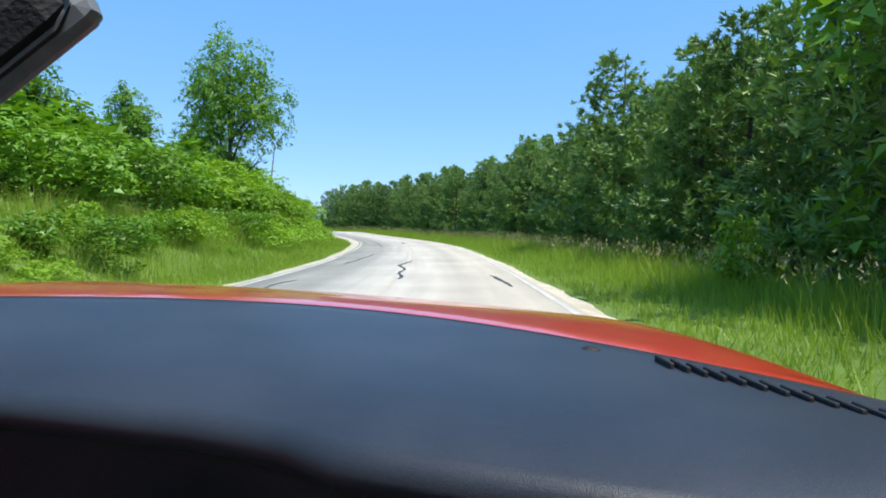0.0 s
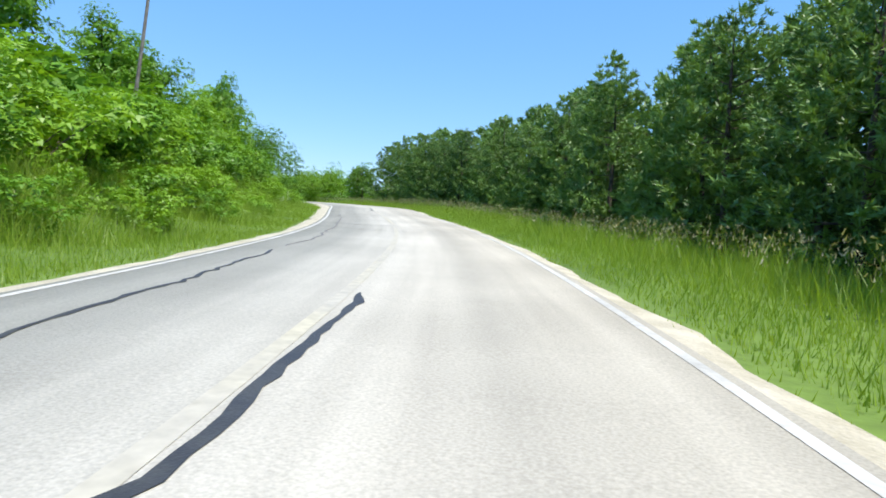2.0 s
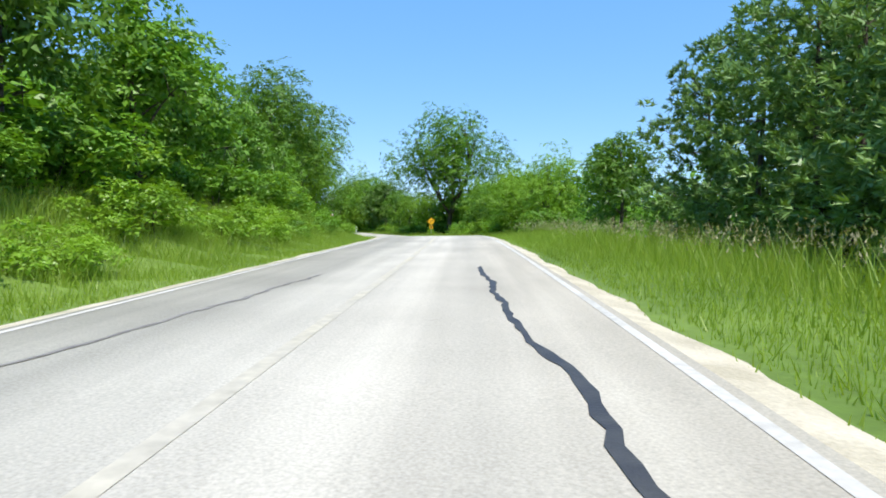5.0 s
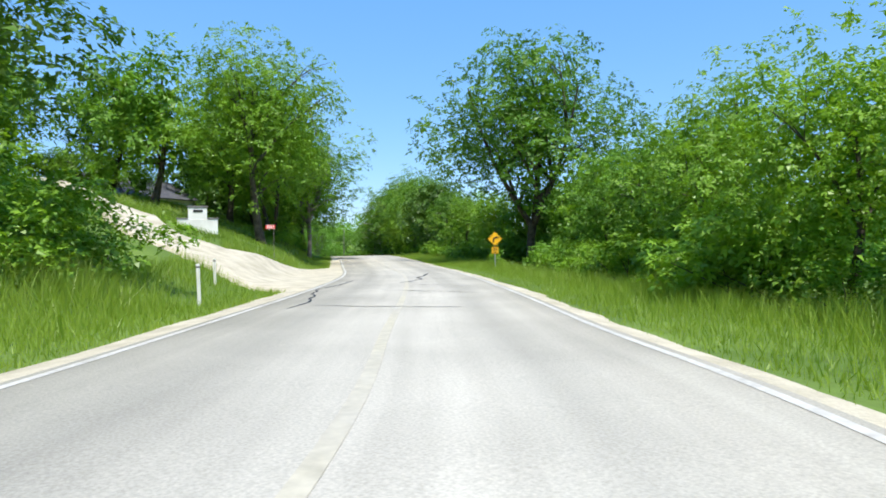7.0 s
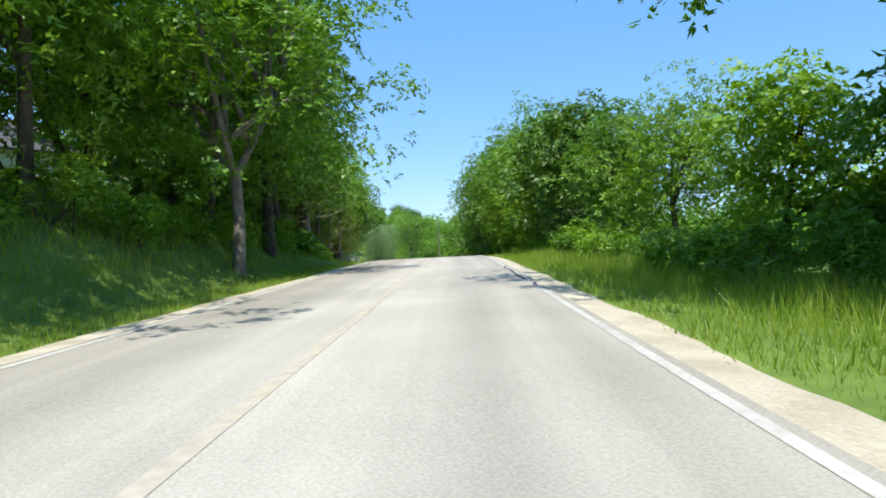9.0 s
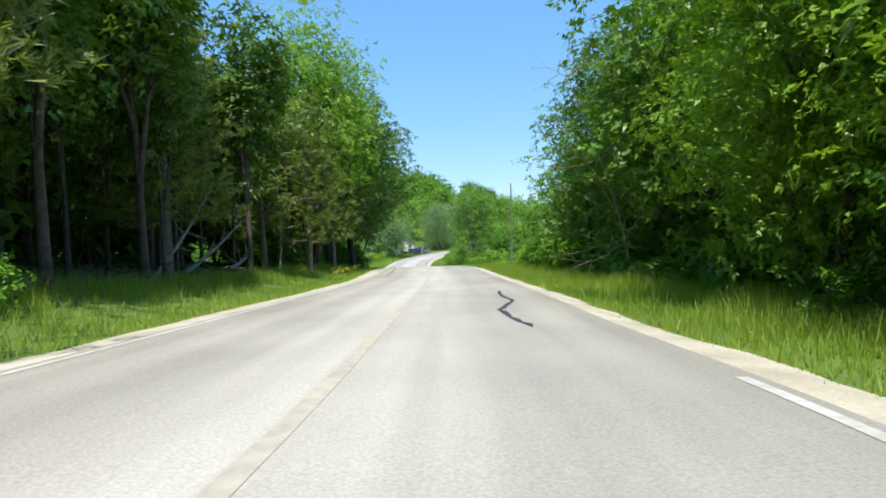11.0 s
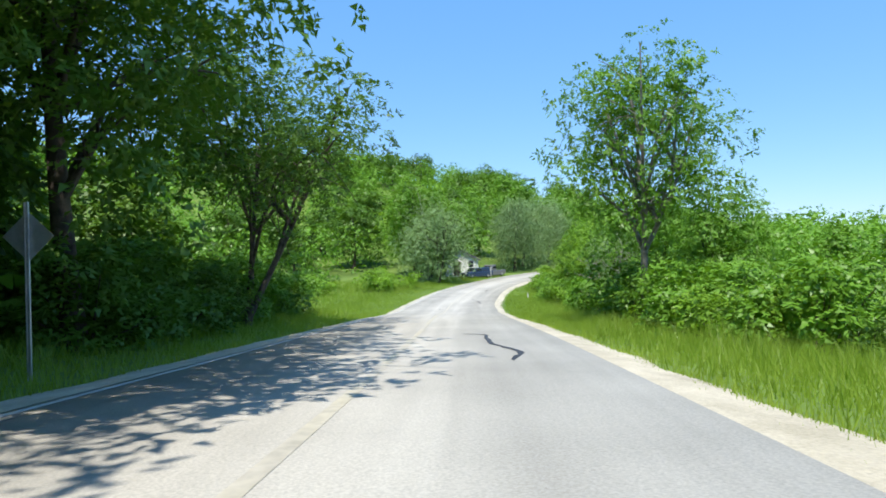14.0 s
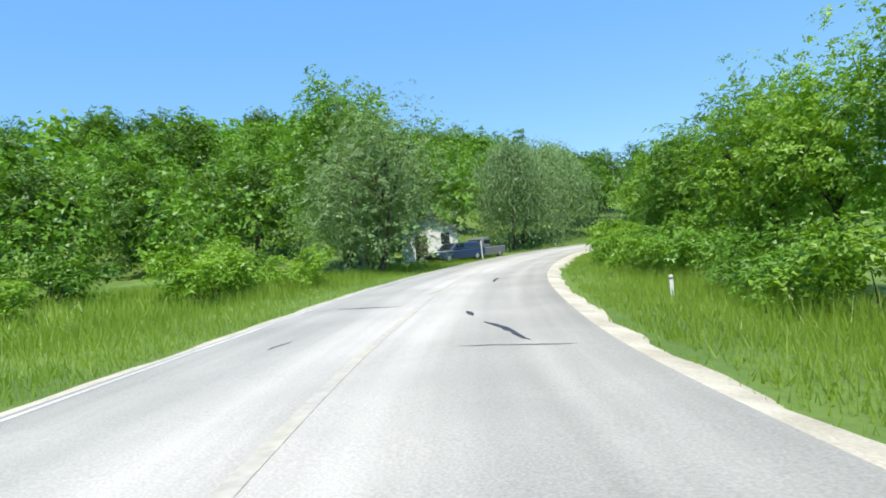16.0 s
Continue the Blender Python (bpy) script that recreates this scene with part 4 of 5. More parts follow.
c = np.repeat(np.c_[spots, z], 5, axis=0) + rng.normal(0, 0.05, (len(spots) * 5, 3)) * (1, 1, 2)
tagged(new("seed_heads", kite_mesh("seed_heads", kites(c, c * 0, 0.095, 0.026, rng, 0.2, 0.8, along=np.tile((0.1, 0.0, 1.0), (len(c), 1))), STRAW)), "pale dry seed heads of tall grass", "grass", kind="stuff")
spots, gs, gd = strip(rng, 150, 84, 112, -7.0, -5.8)
z = ground(spots[:, 0], spots[:, 1]) + rng.uniform(0.45, 0.75, len(spots))
c = np.repeat(np.c_[spots, z], 7, axis=0) + rng.normal(0, 0.07, (len(spots) * 7, 3))
tagged(new("wildflowers", kite_mesh("wildflowers", kites(c, c * 0, 0.075, 0.05, rng, 1.0, 0.5), PETAL)), "white umbels of wild flowers in the grass", "flowers", kind="stuff")
spots, gs, gd = strip(grng, 26000, 310, 360, -22, -8)
blades("grass", spots, 0.45, 0.025, BLADE, "long green meadow grass", 4)
spots, gs, gd = strip(rng, 60, 260, 270, -6.4, -4.6)
z = ground(spots[:, 0], spots[:, 1]) + rng.uniform(0.3, 0.55, len(spots))
c = np.repeat(np.c_[spots, z], 6, axis=0) + rng.normal(0, 0.05, (len(spots) * 6, 3))
tagged(new("wildflowers", kite_mesh("wildflowers", kites(c, c * 0, 0.06, 0.05, rng, 1.0, 0.5), YELLOW_PETAL)), "small yellow wild flowers in the shaded grass", "flowers", kind="stuff")
spots, gs, gd = strip(rng, 9000, 234, 268, -17, -7.2)
c = np.c_[spots, ground(spots[:, 0], spots[:, 1]) + rng.uniform(0.0, 0.06, len(spots))]
tagged(new("leaf_litter", kite_mesh("leaf_litter", kites(c, c * 0, 0.16, 0.11, rng, 1.0, 0.3), LITTER)), "brown dead leaves on the woodland floor", "leaf litter", kind="stuff")
spots, gs, gd = strip(grng, 30000, 172, 224, -19, -6.4)
keep = ~on_drive(gs, gd, 0.3)
blades("grass", spots[keep], 0.30, 0.02, BLADE, "green grass on the lawn slope", 5)


# ================= far woods =================
def woods():
    """Rough crowns of the woods that cover the hills and all the land away from the road."""
    rng = np.random.default_rng(77)
    x, y = rng.uniform(-640, 300, 26000), rng.uniform(-160, 720, 26000)
    s, d, z = sd(x, y)
    lawn = (s > 172) & (s < 225) & (d < 0)
    meadow = (s > 312) & (s < 365) & (d < 0)
    far = np.where(lawn, 52, np.where(meadow, 32, 24)) + rng.uniform(0, 5, len(x)) + np.where(s < 130, 8, 0)
    keep = (abs(d) > far) & ((s > 120) | (rng.uniform(0, 1, len(x)) < 0.4)) & (rng.uniform(0, 1, len(x)) < np.clip((70 / np.maximum(abs(d), 1)) ** 1.9, 0.03, 1))
    low = np.where((d > 0) & (s > 265) & (s < 345) & (d < 200), rng.uniform(0.2, 0.62, len(x)), 1.0)[keep]
    x, y, d = x[keep], y[keep], abs(d[keep])
    z = ground(x, y)
    k = np.where(d < 75, 210, 45)
    fine = np.repeat(np.where(d < 75, 0.15, 0.34), k)
    r = np.repeat(rng.uniform(2.8, 4.4, len(x)) * np.clip(d / 90, 1.0, 2.0) * low, k)
    o = unit(rng.normal(0, 1, (len(r), 3)) + (0, 0, 0.35))
    c = np.repeat(np.c_[x, y, z], k, axis=0) + o * r[:, None] * (1, 1, 1.15) * rng.uniform(0.55, 1.05, (len(r), 1)) + np.c_[np.zeros(len(r)), np.zeros(len(r)), r * 0.95]
    v = kites(c, o, 1.0, 0.8, rng, 0.4, 0.5)
    m = c[:, None, :]
    v = (v.reshape(-1, 3, 3) - m) * (r * fine)[:, None, None] + m
    return kite_mesh("woods", v.reshape(-1, 3), LEAF)


tagged(new("woods", woods()), "dense green woods covering the hills around", "woods", kind="stuff")


# ================= road details =================
def seal(points, width, name, material, label, seed):
    """A wavering band laid on the road along points given as (s, d)."""
    rng = np.random.default_rng(seed)
    p = np.array(points, float)
    leg = np.r_[0, np.cumsum(np.linalg.norm(np.diff(p, axis=0), axis=1))]
    k = max(4, int(leg[-1] / 0.22))
    t = np.linspace(0, leg[-1], k)
    q = np.stack([np.interp(t, leg, p[:, 0]), np.interp(t, leg, p[:, 1])], axis=1)
    wob = np.convolve(rng.normal(0, 0.10, k + 4), np.ones(5) / 5, "valid")
    across = np.gradient(q, axis=0)
    across = unit(np.stack([-across[:, 1], across[:, 0]], axis=1))
    q = q + across * wob[:, None]
    w = width * rng.uniform(0.55, 1.25, k) * np.minimum(1, np.minimum(t + 0.05, leg[-1] - t + 0.05) * 3)
    rows = []
    for side in (-1, 1):
        e = q + across * (side * w / 2)[:, None]
        x = np.interp(e[:, 0], RS, RL[:, 0]) + e[:, 1] * np.interp(e[:, 0], RS, RR[:, 0])
        y = np.interp(e[:, 0], RS, RL[:, 1]) + e[:, 1] * np.interp(e[:, 0], RS, RR[:, 1])
        rows.append(np.c_[x, y, np.interp(e[:, 0], RS, RL[:, 2]) + 0.007])
    v = np.stack(rows, axis=1).reshape(-1, 3)
    i = np.arange(2 * k).reshape(k, 2)
    f = np.stack([i[:-1, 0], i[:-1, 1], i[1:, 1], i[1:, 0]], axis=-1)
    part(name, mesh_of(name, v, f, material), material, road, label)


TAR_LINES = (((14.9, 0.1), (18.1, 0.05), (21.1, -0.2), (23.7, 0.05)), ((16.3, 2.4), (15, 2.5), (12.9, 2.55)), ((45.8, -0.1), (47.1, 0.15), (51.7, 0.2)),
             ((87.5, -0.2), (91.3, -0.2)), ((94.3, -0.2), (93.5, 0)), ((119, 1.75), (111.3, 1.9), (109.8, 2.15), (105.4, 2.2), (105.8, 1.9), (104, 2)),
             ((169, -0.3), (171.5, 0.55), (173.6, 0.55), (178, 1.3)), ((242.7, 2.15), (238.2, 2.05), (236.5, 1.7), (233.7, 2)),
             ((333.7, 1.4), (332.4, 2), (331.3, 2.2)), ((325.2, -0.55), (326.3, -0.45)), ((335.7, 1.1), (334.8, 1.35)), ((343.6, 1.4), (345.5, 1.45)), ((300.2, 1.2), (299.6, 1.64), (298, 1.62), (296.5, 1.8), (294.9, 2.05), (293.7, 1.8)))
CRACK_LINES = (((14.6, -2.25), (13.5, -2.4), (11.5, -2.3)), ((10.1, 0.6), (9.1, 1.95), (8.3, 3)), ((21.7, -2.1), (29.8, -1.7)), ((26.5, -3), (32.8, -2.95)),
               ((38.8, -1.6), (57, -2.2)), ((42.8, -2.9), (43.3, -0.2)), ((35, 0.5), (33.7, 2.5)), ((58, -2.1), (80, -2.4)), ((69.7, -2.2), (70.1, 0.1)),
               ((66.3, -1.5), (66.3, 1.5)), ((85.4, -0.2), (86.1, 3)), ((107.9, -2.2), (112, -1.7), (117.3, -1.3)), ((158, -2.3), (159.6, -2.15), (165, -2.8), (171.5, -2.2)),
               ((158.8, -2), (157.7, 1.35)), ((164.6, -0.8), (162.2, 2)), ((167.6, 0.2), (165.8, 2.4)), ((181.6, -3), (179.9, -1.3)), ((179, 0.2), (176.6, 3)),
               ((207, 2.9), (198.2, 3)), ((258, -2.3), (269, -2.25), (290, -2.8)), ((338.3, -2.2), (337.9, -0.45)), ((333.1, -1.6), (332.3, -1.7)), ((340.8, -0.2), (341.8, 0.1)), ((331.3, 1.2), (330.8, 2.7)))
for k, line in enumerate(TAR_LINES):
    seal(line, 0.10, "tar_seal", TAR, "dark tar-sealed crack", k)
for k, line in enumerate(CRACK_LINES):
    seal(line, 0.07, "crack", CRACK if k % 2 else TAR, "thin dark crack", 40 + k)
# ---- the gravel drive
def drive_mesh():
    d = -np.concatenate([np.linspace(2.9, 11, 34), np.linspace(11.6, 39, 36)])
    near, far = np.interp(-d, DRIVE_D, DRIVE_NEAR), np.interp(-d, DRIVE_D, DRIVE_FAR)
    near += 0.18 * wave(d, d, 1.1, 1.0)
    far += 0.18 * wave(d, d, 1.1, 4.0)
    v = []
    for f in (-0.05, 0.0, 0.04, 0.12, 0.25, 0.4, 0.55, 0.7, 0.85, 0.95, 1.0, 1.05):
        s = near + (far - near) * np.clip(f, 0, 1) + (0.5 if f > 1 else -0.5 if f < 0 else 0)
        x = np.interp(s, RS, RL[:, 0]) + d * np.interp(s, RS, RR[:, 0])
        y = np.interp(s, RS, RL[:, 1]) + d * np.interp(s, RS, RR[:, 1])
        rim = 0.9 if abs(f - 0.5) > 0.52 else 0.09 if abs(f - 0.5) > 0.49 else 0.0
        z = ground(x, y) + np.interp(d, [-8, -4.4, -3.3, -2.9], [0.17, 0.16, 0.125, 0.115]) - rim
        v.append(np.c_[x, y, z])
    v = np.stack(v, axis=1)
    i = np.arange(v.shape[0] * 12).reshape(-1, 12)
    q = np.stack([i[:-1, :-1], i[:-1, 1:], i[1:, 1:], i[1:, :-1]], axis=-1).reshape(-1, 4)
    return smooth(mesh_of("driveway", v.reshape(-1, 3), q, GRAVEL))


tagged(part("driveway", drive_mesh(), GRAVEL), "pale limestone gravel drive climbing the slope", "driveway", kind="structure")

# ================= signs, posts and poles =================
SIGN_YELLOW = mat("yellow_sign_sheeting", (0.85, 0.42, 0.01), (0.9, 0.47, 0.015), 2, 0.4)
BLACK = mat("black_sign_paint", (0.012, 0.012, 0.012), (0.02, 0.02, 0.02), 3, 0.5)
STEEL = mat("galvanized_steel", (0.45, 0.46, 0.47), (0.58, 0.58, 0.58), 6, 0.45, 0.8)
WHITE = mat("white_masonry_paint", (0.70, 0.69, 0.66), (0.82, 0.81, 0.78), 2, 0.75, bump=0.3)
STONE_CAP = mat("dark_cap_stone", (0.14, 0.13, 0.12), (0.22, 0.21, 0.20), 5, 0.8)
RED = mat("red_reflective_plate", (0.62, 0.03, 0.02), (0.70, 0.05, 0.03), 4, 0.45)
ROOF = mat("dark_asphalt_shingles", (0.06, 0.06, 0.07), (0.11, 0.11, 0.12), 3, 0.9, bump=0.6)
SIDING = mat("pale_house_siding", (0.58, 0.58, 0.56), (0.68, 0.68, 0.66), 1.5, 0.7)
PANE = mat("dark_window_glass", (0.02, 0.025, 0.03), (0.03, 0.035, 0.04), 2, 0.06)


def plate(outline, thick, m=Matrix()):
    """A flat plate with the given outline in x, z, facing -y."""
    bm = bmesh.new()
    face = bm.faces.new([bm.verts.new(m @ Vector((x, 0, z))) for x, z in outline])
    out = bmesh.ops.extrude_face_region(bm, geom=[face])
    off = m.to_3x3() @ Vector((0, thick, 0))
    bmesh.ops.translate(bm, verts=[g for g in out["geom"] if isinstance(g, bmesh.types.BMVert)], vec=off)
    bmesh.ops.recalc_face_normals(bm, faces=bm.faces)
    return bm


def letters(text, size, m, material, parent, label):
    cu = bpy.data.curves.new("digits", "FONT")
    cu.body, cu.size, cu.align_x, cu.align_y, cu.extrude, cu.offset = text, size, "CENTER", "CENTER", 0.002, 0.008
    tmp = bpy.data.objects.new("digits", cu)
    me = bpy.data.meshes.new_from_object(tmp)
    bpy.data.objects.remove(tmp)
    me.transform(m)
    me.materials.append(material)
    return part("digits", me, material, parent, label)


def ring(outline, inner):
    return [(x * inner, z * inner) for x, z in outline]


def curve_sign():
    p = at(186, 6.9)
    top = RL[int((186 - RS[0]) * 2), 2] + 1.80 - p.z
    sign = thing("road_sign", Matrix.Translation(p) @ pose(0, 0, 0, 0, 0, heading(186) - 4), "yellow diamond curve warning sign with speed plate", "road sign")
    post = box(0, 0.03, top / 2 + 0.05, 0.06, 0.018, top + 0.9, 0.004)
    box(-0.025, 0.045, top / 2 + 0.05, 0.012, 0.035, top + 0.9, 0.003, post)
    box(0.025, 0.045, top / 2 + 0.05, 0.012, 0.035, top + 0.9, 0.003, post)
    part("post", post, STEEL, sign, "galvanized steel channel post")
    h = 0.505
    dia = [(0, -h), (h, 0), (0, h), (-h, 0)]
    M = Matrix.Translation((0, 0, top))
    diamond = part("diamond_plate", plate(dia, 0.004, M), SIGN_YELLOW, sign, "yellow diamond plate")
    for k in range(4):
        a, b = Vector((*dia[k], 0)) * 0.95, Vector((*dia[(k + 1) % 4], 0)) * 0.95
        n = Vector((b.y - a.y, a.x - b.x, 0)).normalized() * 0.016
        part("border", plate([(a.x, a.y), (b.x, b.y), (b.x - n.x, b.y - n.y), (a.x - n.x, a.y - n.y)], 0.002, M @ Matrix.Translation((0, -0.004, 0))), BLACK, diamond)
    # an arrow that rises and bends to the right
    w, pts = 0.05, []
    mid = [(-0.10, -0.25), (-0.10, -0.10)] + [(-0.10 + 0.17 * (1 - math.cos(a)), -0.10 + 0.17 * math.sin(a)) for a in np.linspace(0.2, 1.45, 8)] + [(0.11, 0.085)]
    lo, hi = [], []
    for k, (x, z) in enumerate(mid):
        x0, z0 = mid[max(0, k - 1)]
        x1, z1 = mid[min(len(mid) - 1, k + 1)]
        l = math.hypot(x1 - x0, z1 - z0)
        nx_, nz_ = -(z1 - z0) / l * w, (x1 - x0) / l * w
        hi.append((x + nx_, z + nz_))
        lo.append((x - nx_, z - nz_))
    arrow = hi + [(0.10, 0.20), (0.27, 0.085), (0.10, -0.03)] + lo[::-1]
    part("arrow", plate(arrow[::-1], 0.002, M @ Matrix.Translation((0, -0.005, 0))), BLACK, diamond, "black right-bend arrow")
    N = Matrix.Translation((0, 0, top - h - 0.255))
    sq = [(-0.23, -0.23), (0.23, -0.23), (0.23, 0.23), (-0.23, 0.23)]
    speed = part("speed_plate", plate(sq, 0.004, N), SIGN_YELLOW, sign, "yellow square advisory speed plate")
    for x, z, sx, sz in ((0, 0.205, 0.42, 0.014), (0, -0.205, 0.42, 0.014), (0.205, 0, 0.014, 0.41), (-0.205, 0, 0.014, 0.41)):
        part("border", box(x, -0.003, top - h - 0.255 + z, sx, 0.003, sz), BLACK, speed)
    letters("35", 0.29, N @ Matrix.Translation((0, -0.004, 0.055)) @ pose(0, 0, 0, 90, 0, 0), BLACK, speed, "black speed digits")
    part("text_bar", box(0, -0.003, top - h - 0.255 - 0.135, 0.22, 0.003, 0.06), BLACK, speed, "small unreadable black lettering")
    for z in (0.2, -0.25, -h - 0.12, -h - 0.40):
        bolt = bmesh.new()
        bmesh.ops.create_cone(bolt, cap_ends=True, segments=6, radius1=0.012, radius2=0.009, depth=0.012, matrix=Matrix.Translation((0, -0.006, top + z)) @ pose(0, 0, 0, 90))
        part("bolt", bolt, STEEL, sign)


curve_sign()


def sign_back():
    """A warning diamond for the other lane, seen from behind."""
    p = at(293.5, -5.2)
    top = RL[int((293.5 - RS[0]) * 2), 2] + 2.0 - p.z
    sign = thing("road_sign", Matrix.Translation(p) @ pose(0, 0, 0, 0, 0, heading(293) + 4), "bare grey back of a diamond road sign", "road sign")
    post = box(0, -0.02, top / 2 + 0.05, 0.06, 0.018, top + 0.9, 0.004)
    box(-0.025, -0.035, top / 2 + 0.05, 0.012, 0.035, top + 0.9, 0.003, post)
    box(0.025, -0.035, top / 2 + 0.05, 0.012, 0.035, top + 0.9, 0.003, post)
    part("post", post, STEEL, sign, "galvanized steel channel post")
    h = 0.37
    dia = part("diamond_plate", plate([(0, -h), (h, 0), (0, h), (-h, 0)], 0.004, Matrix.Translation((0, 0.0, top))), STEEL, sign, "grey metal plate")
    part("sign_face", plate([(0, -h), (h, 0), (0, h), (-h, 0)], 0.002, Matrix.Translation((0, 0.0045, top))), SIGN_YELLOW, dia, "yellow front face")


sign_back()


def stake(s, d, h):
    ob = thing("marker_post", Matrix.Translation(at(s, d, -0.1)) @ pose(0, 0, 0, 1.5, -1, heading(s)), "slim white marker post in the grass", "marker post", "marker posts")
    part("post", box(0, 0, h / 2, 0.085, 0.03, h, 0.008), WHITE, ob)
    part("cap", box(0, 0, h - 0.08, 0.09, 0.035, 0.05, 0.005), STONE_CAP, ob, "dark band")


stake(160.5, -4.9, 1.15)
stake(337.6, 5.6, 0.62)
stake(166.6, -6.4, 1.0)


def number_post():
    p = at(178.2, -6.7)
    ob = thing("number_sign", Matrix.Translation(p) @ pose(0, 0, 0, 0, 0, heading(176) + 12), "red plate with white marks on a thin post", "sign")
    part("post", box(0.17, 0.02, 0.85, 0.022, 0.016, 2.05, 0.003), BARK_GREY, ob)
    plate_ob = part("plate", plate([(-0.24, 1.64), (0.24, 1.64), (0.24, 1.86), (-0.24, 1.86)], 0.004), RED, ob, "red reflective plate")
    for x in (-0.14, -0.045, 0.05, 0.145):
        part("text_bar", box(x, -0.004, 1.75, 0.045, 0.004, 0.11), WHITE, plate_ob, "white unreadable mark")
    for z in (1.655, 1.845):
        part("border", box(0, -0.003, z, 0.46, 0.003, 0.014), WHITE, plate_ob)


number_post()


def gate_pillar():
    ob = thing("entrance_pillar", Matrix.Translation(at(179.3, -10.5, -0.15)) @ pose(0, 0, 0, 0, 0, heading(179) + 14), "white painted masonry pillar with dark caps by the drive", "pillar")
    part("base", box(0, 0, 0.35, 1.95, 0.55, 0.80, 0.02), WHITE, ob)
    part("tower", box(0.0, 0.0, 1.05, 0.92, 0.5, 0.62, 0.02), WHITE, ob)
    for x in (-0.735, 0.735):
        part("cap", box(x, 0, 0.785, 0.56, 0.62, 0.07, 0.012), STONE_CAP, ob, "dark cap stone")
    part("cap", box(0, 0, 1.395, 1.02, 0.6, 0.07, 0.012), STONE_CAP, ob, "dark cap stone")
    part("plaque", box(0.02, -0.262, 1.17, 0.46, 0.03, 0.13, 0.006), BLACK, ob, "small dark name plaque")


gate_pillar()


def mailbox():
    ob = thing("mailbox", Matrix.Translation(at(168.5, -12.2, -0.1)) @ pose(0, 0, 0, 0, 0, heading(168) + 75), "dark metal mailbox on a grey wooden post", "mailbox")
    part("post", box(-0.1, 0, 0.55, 0.1, 0.1, 1.1, 0.01), BARK_GREY, ob, "grey wooden post")
    part("arm", box(0.1, 0, 1.03, 0.6, 0.09, 0.07, 0.01), BARK_GREY, ob)
    bm = bmesh.new()
    ring_ = [(-0.11, 0), (0.11, 0), (0.11, 0.14)] + [(0.11 * math.cos(a), 0.14 + 0.11 * math.sin(a)) for a in np.linspace(0.3, 2.85, 8)] + [(-0.11, 0.14)]
    for x in (-0.2, 0.38):
        bm.faces.new([bm.verts.new((x, y, 1.07 + z)) for y, z in (ring_ if x > 0 else ring_)])
    bm.verts.ensure_lookup_table()
    k = len(ring_)
    for i in range(k):
        bm.faces.new((bm.verts[i], bm.verts[(i + 1) % k], bm.verts[k + (i + 1) % k], bm.verts[k + i]))
    bmesh.ops.recalc_face_normals(bm, faces=bm.faces)
    body = part("box", bm, BLACK, ob, "dark metal box")
    part("flag", box(0.2, -0.125, 1.2, 0.03, 0.01, 0.12, 0.003), RED, body, "small red flag")


mailbox()


def utility_pole(place, height, yaw, lean, label):
    ob = thing("utility_pole", Matrix.Translation(place) @ pose(0, 0, 0, 0, lean, yaw), label, "utility pole", "utility poles")
    part("pole", tube_mesh("pole", [(bent((0, 0, -0.4), (0, 0, height), (0.03, 0, 0), 8), np.linspace(0.09, 0.06, 8))], WOOD_POLE, 12), WOOD_POLE, ob)
    part("top_cap", tube_mesh("top_cap", [(np.array([(0, 0, height - 0.01), (0, 0, height + 0.03), (0, 0, height + 0.05)]), np.array([0.066, 0.055, 0.005]))], STEEL, 12), STEEL, ob)
    part("bracket", box(0.12, 0, height - 0.75, 0.16, 0.03, 0.05, 0.005), STEEL, ob)
    part("insulator", tube_mesh("insulator", [(np.array([(0.2, 0, height - 0.75), (0.2, 0, height - 0.68), (0.2, 0, height - 0.62)]), np.array([0.045, 0.05, 0.02]))], WHITE, 8), WHITE, ob)
    return ob


utility_pole(at(281.4, 7.93), 7.8, heading(281), 0.6, "bare weathered wooden utility pole on the verge")
utility_pole(at(73.0, -11.3), 7.6, heading(72), 6.0, "leaning wooden utility pole on the bank")


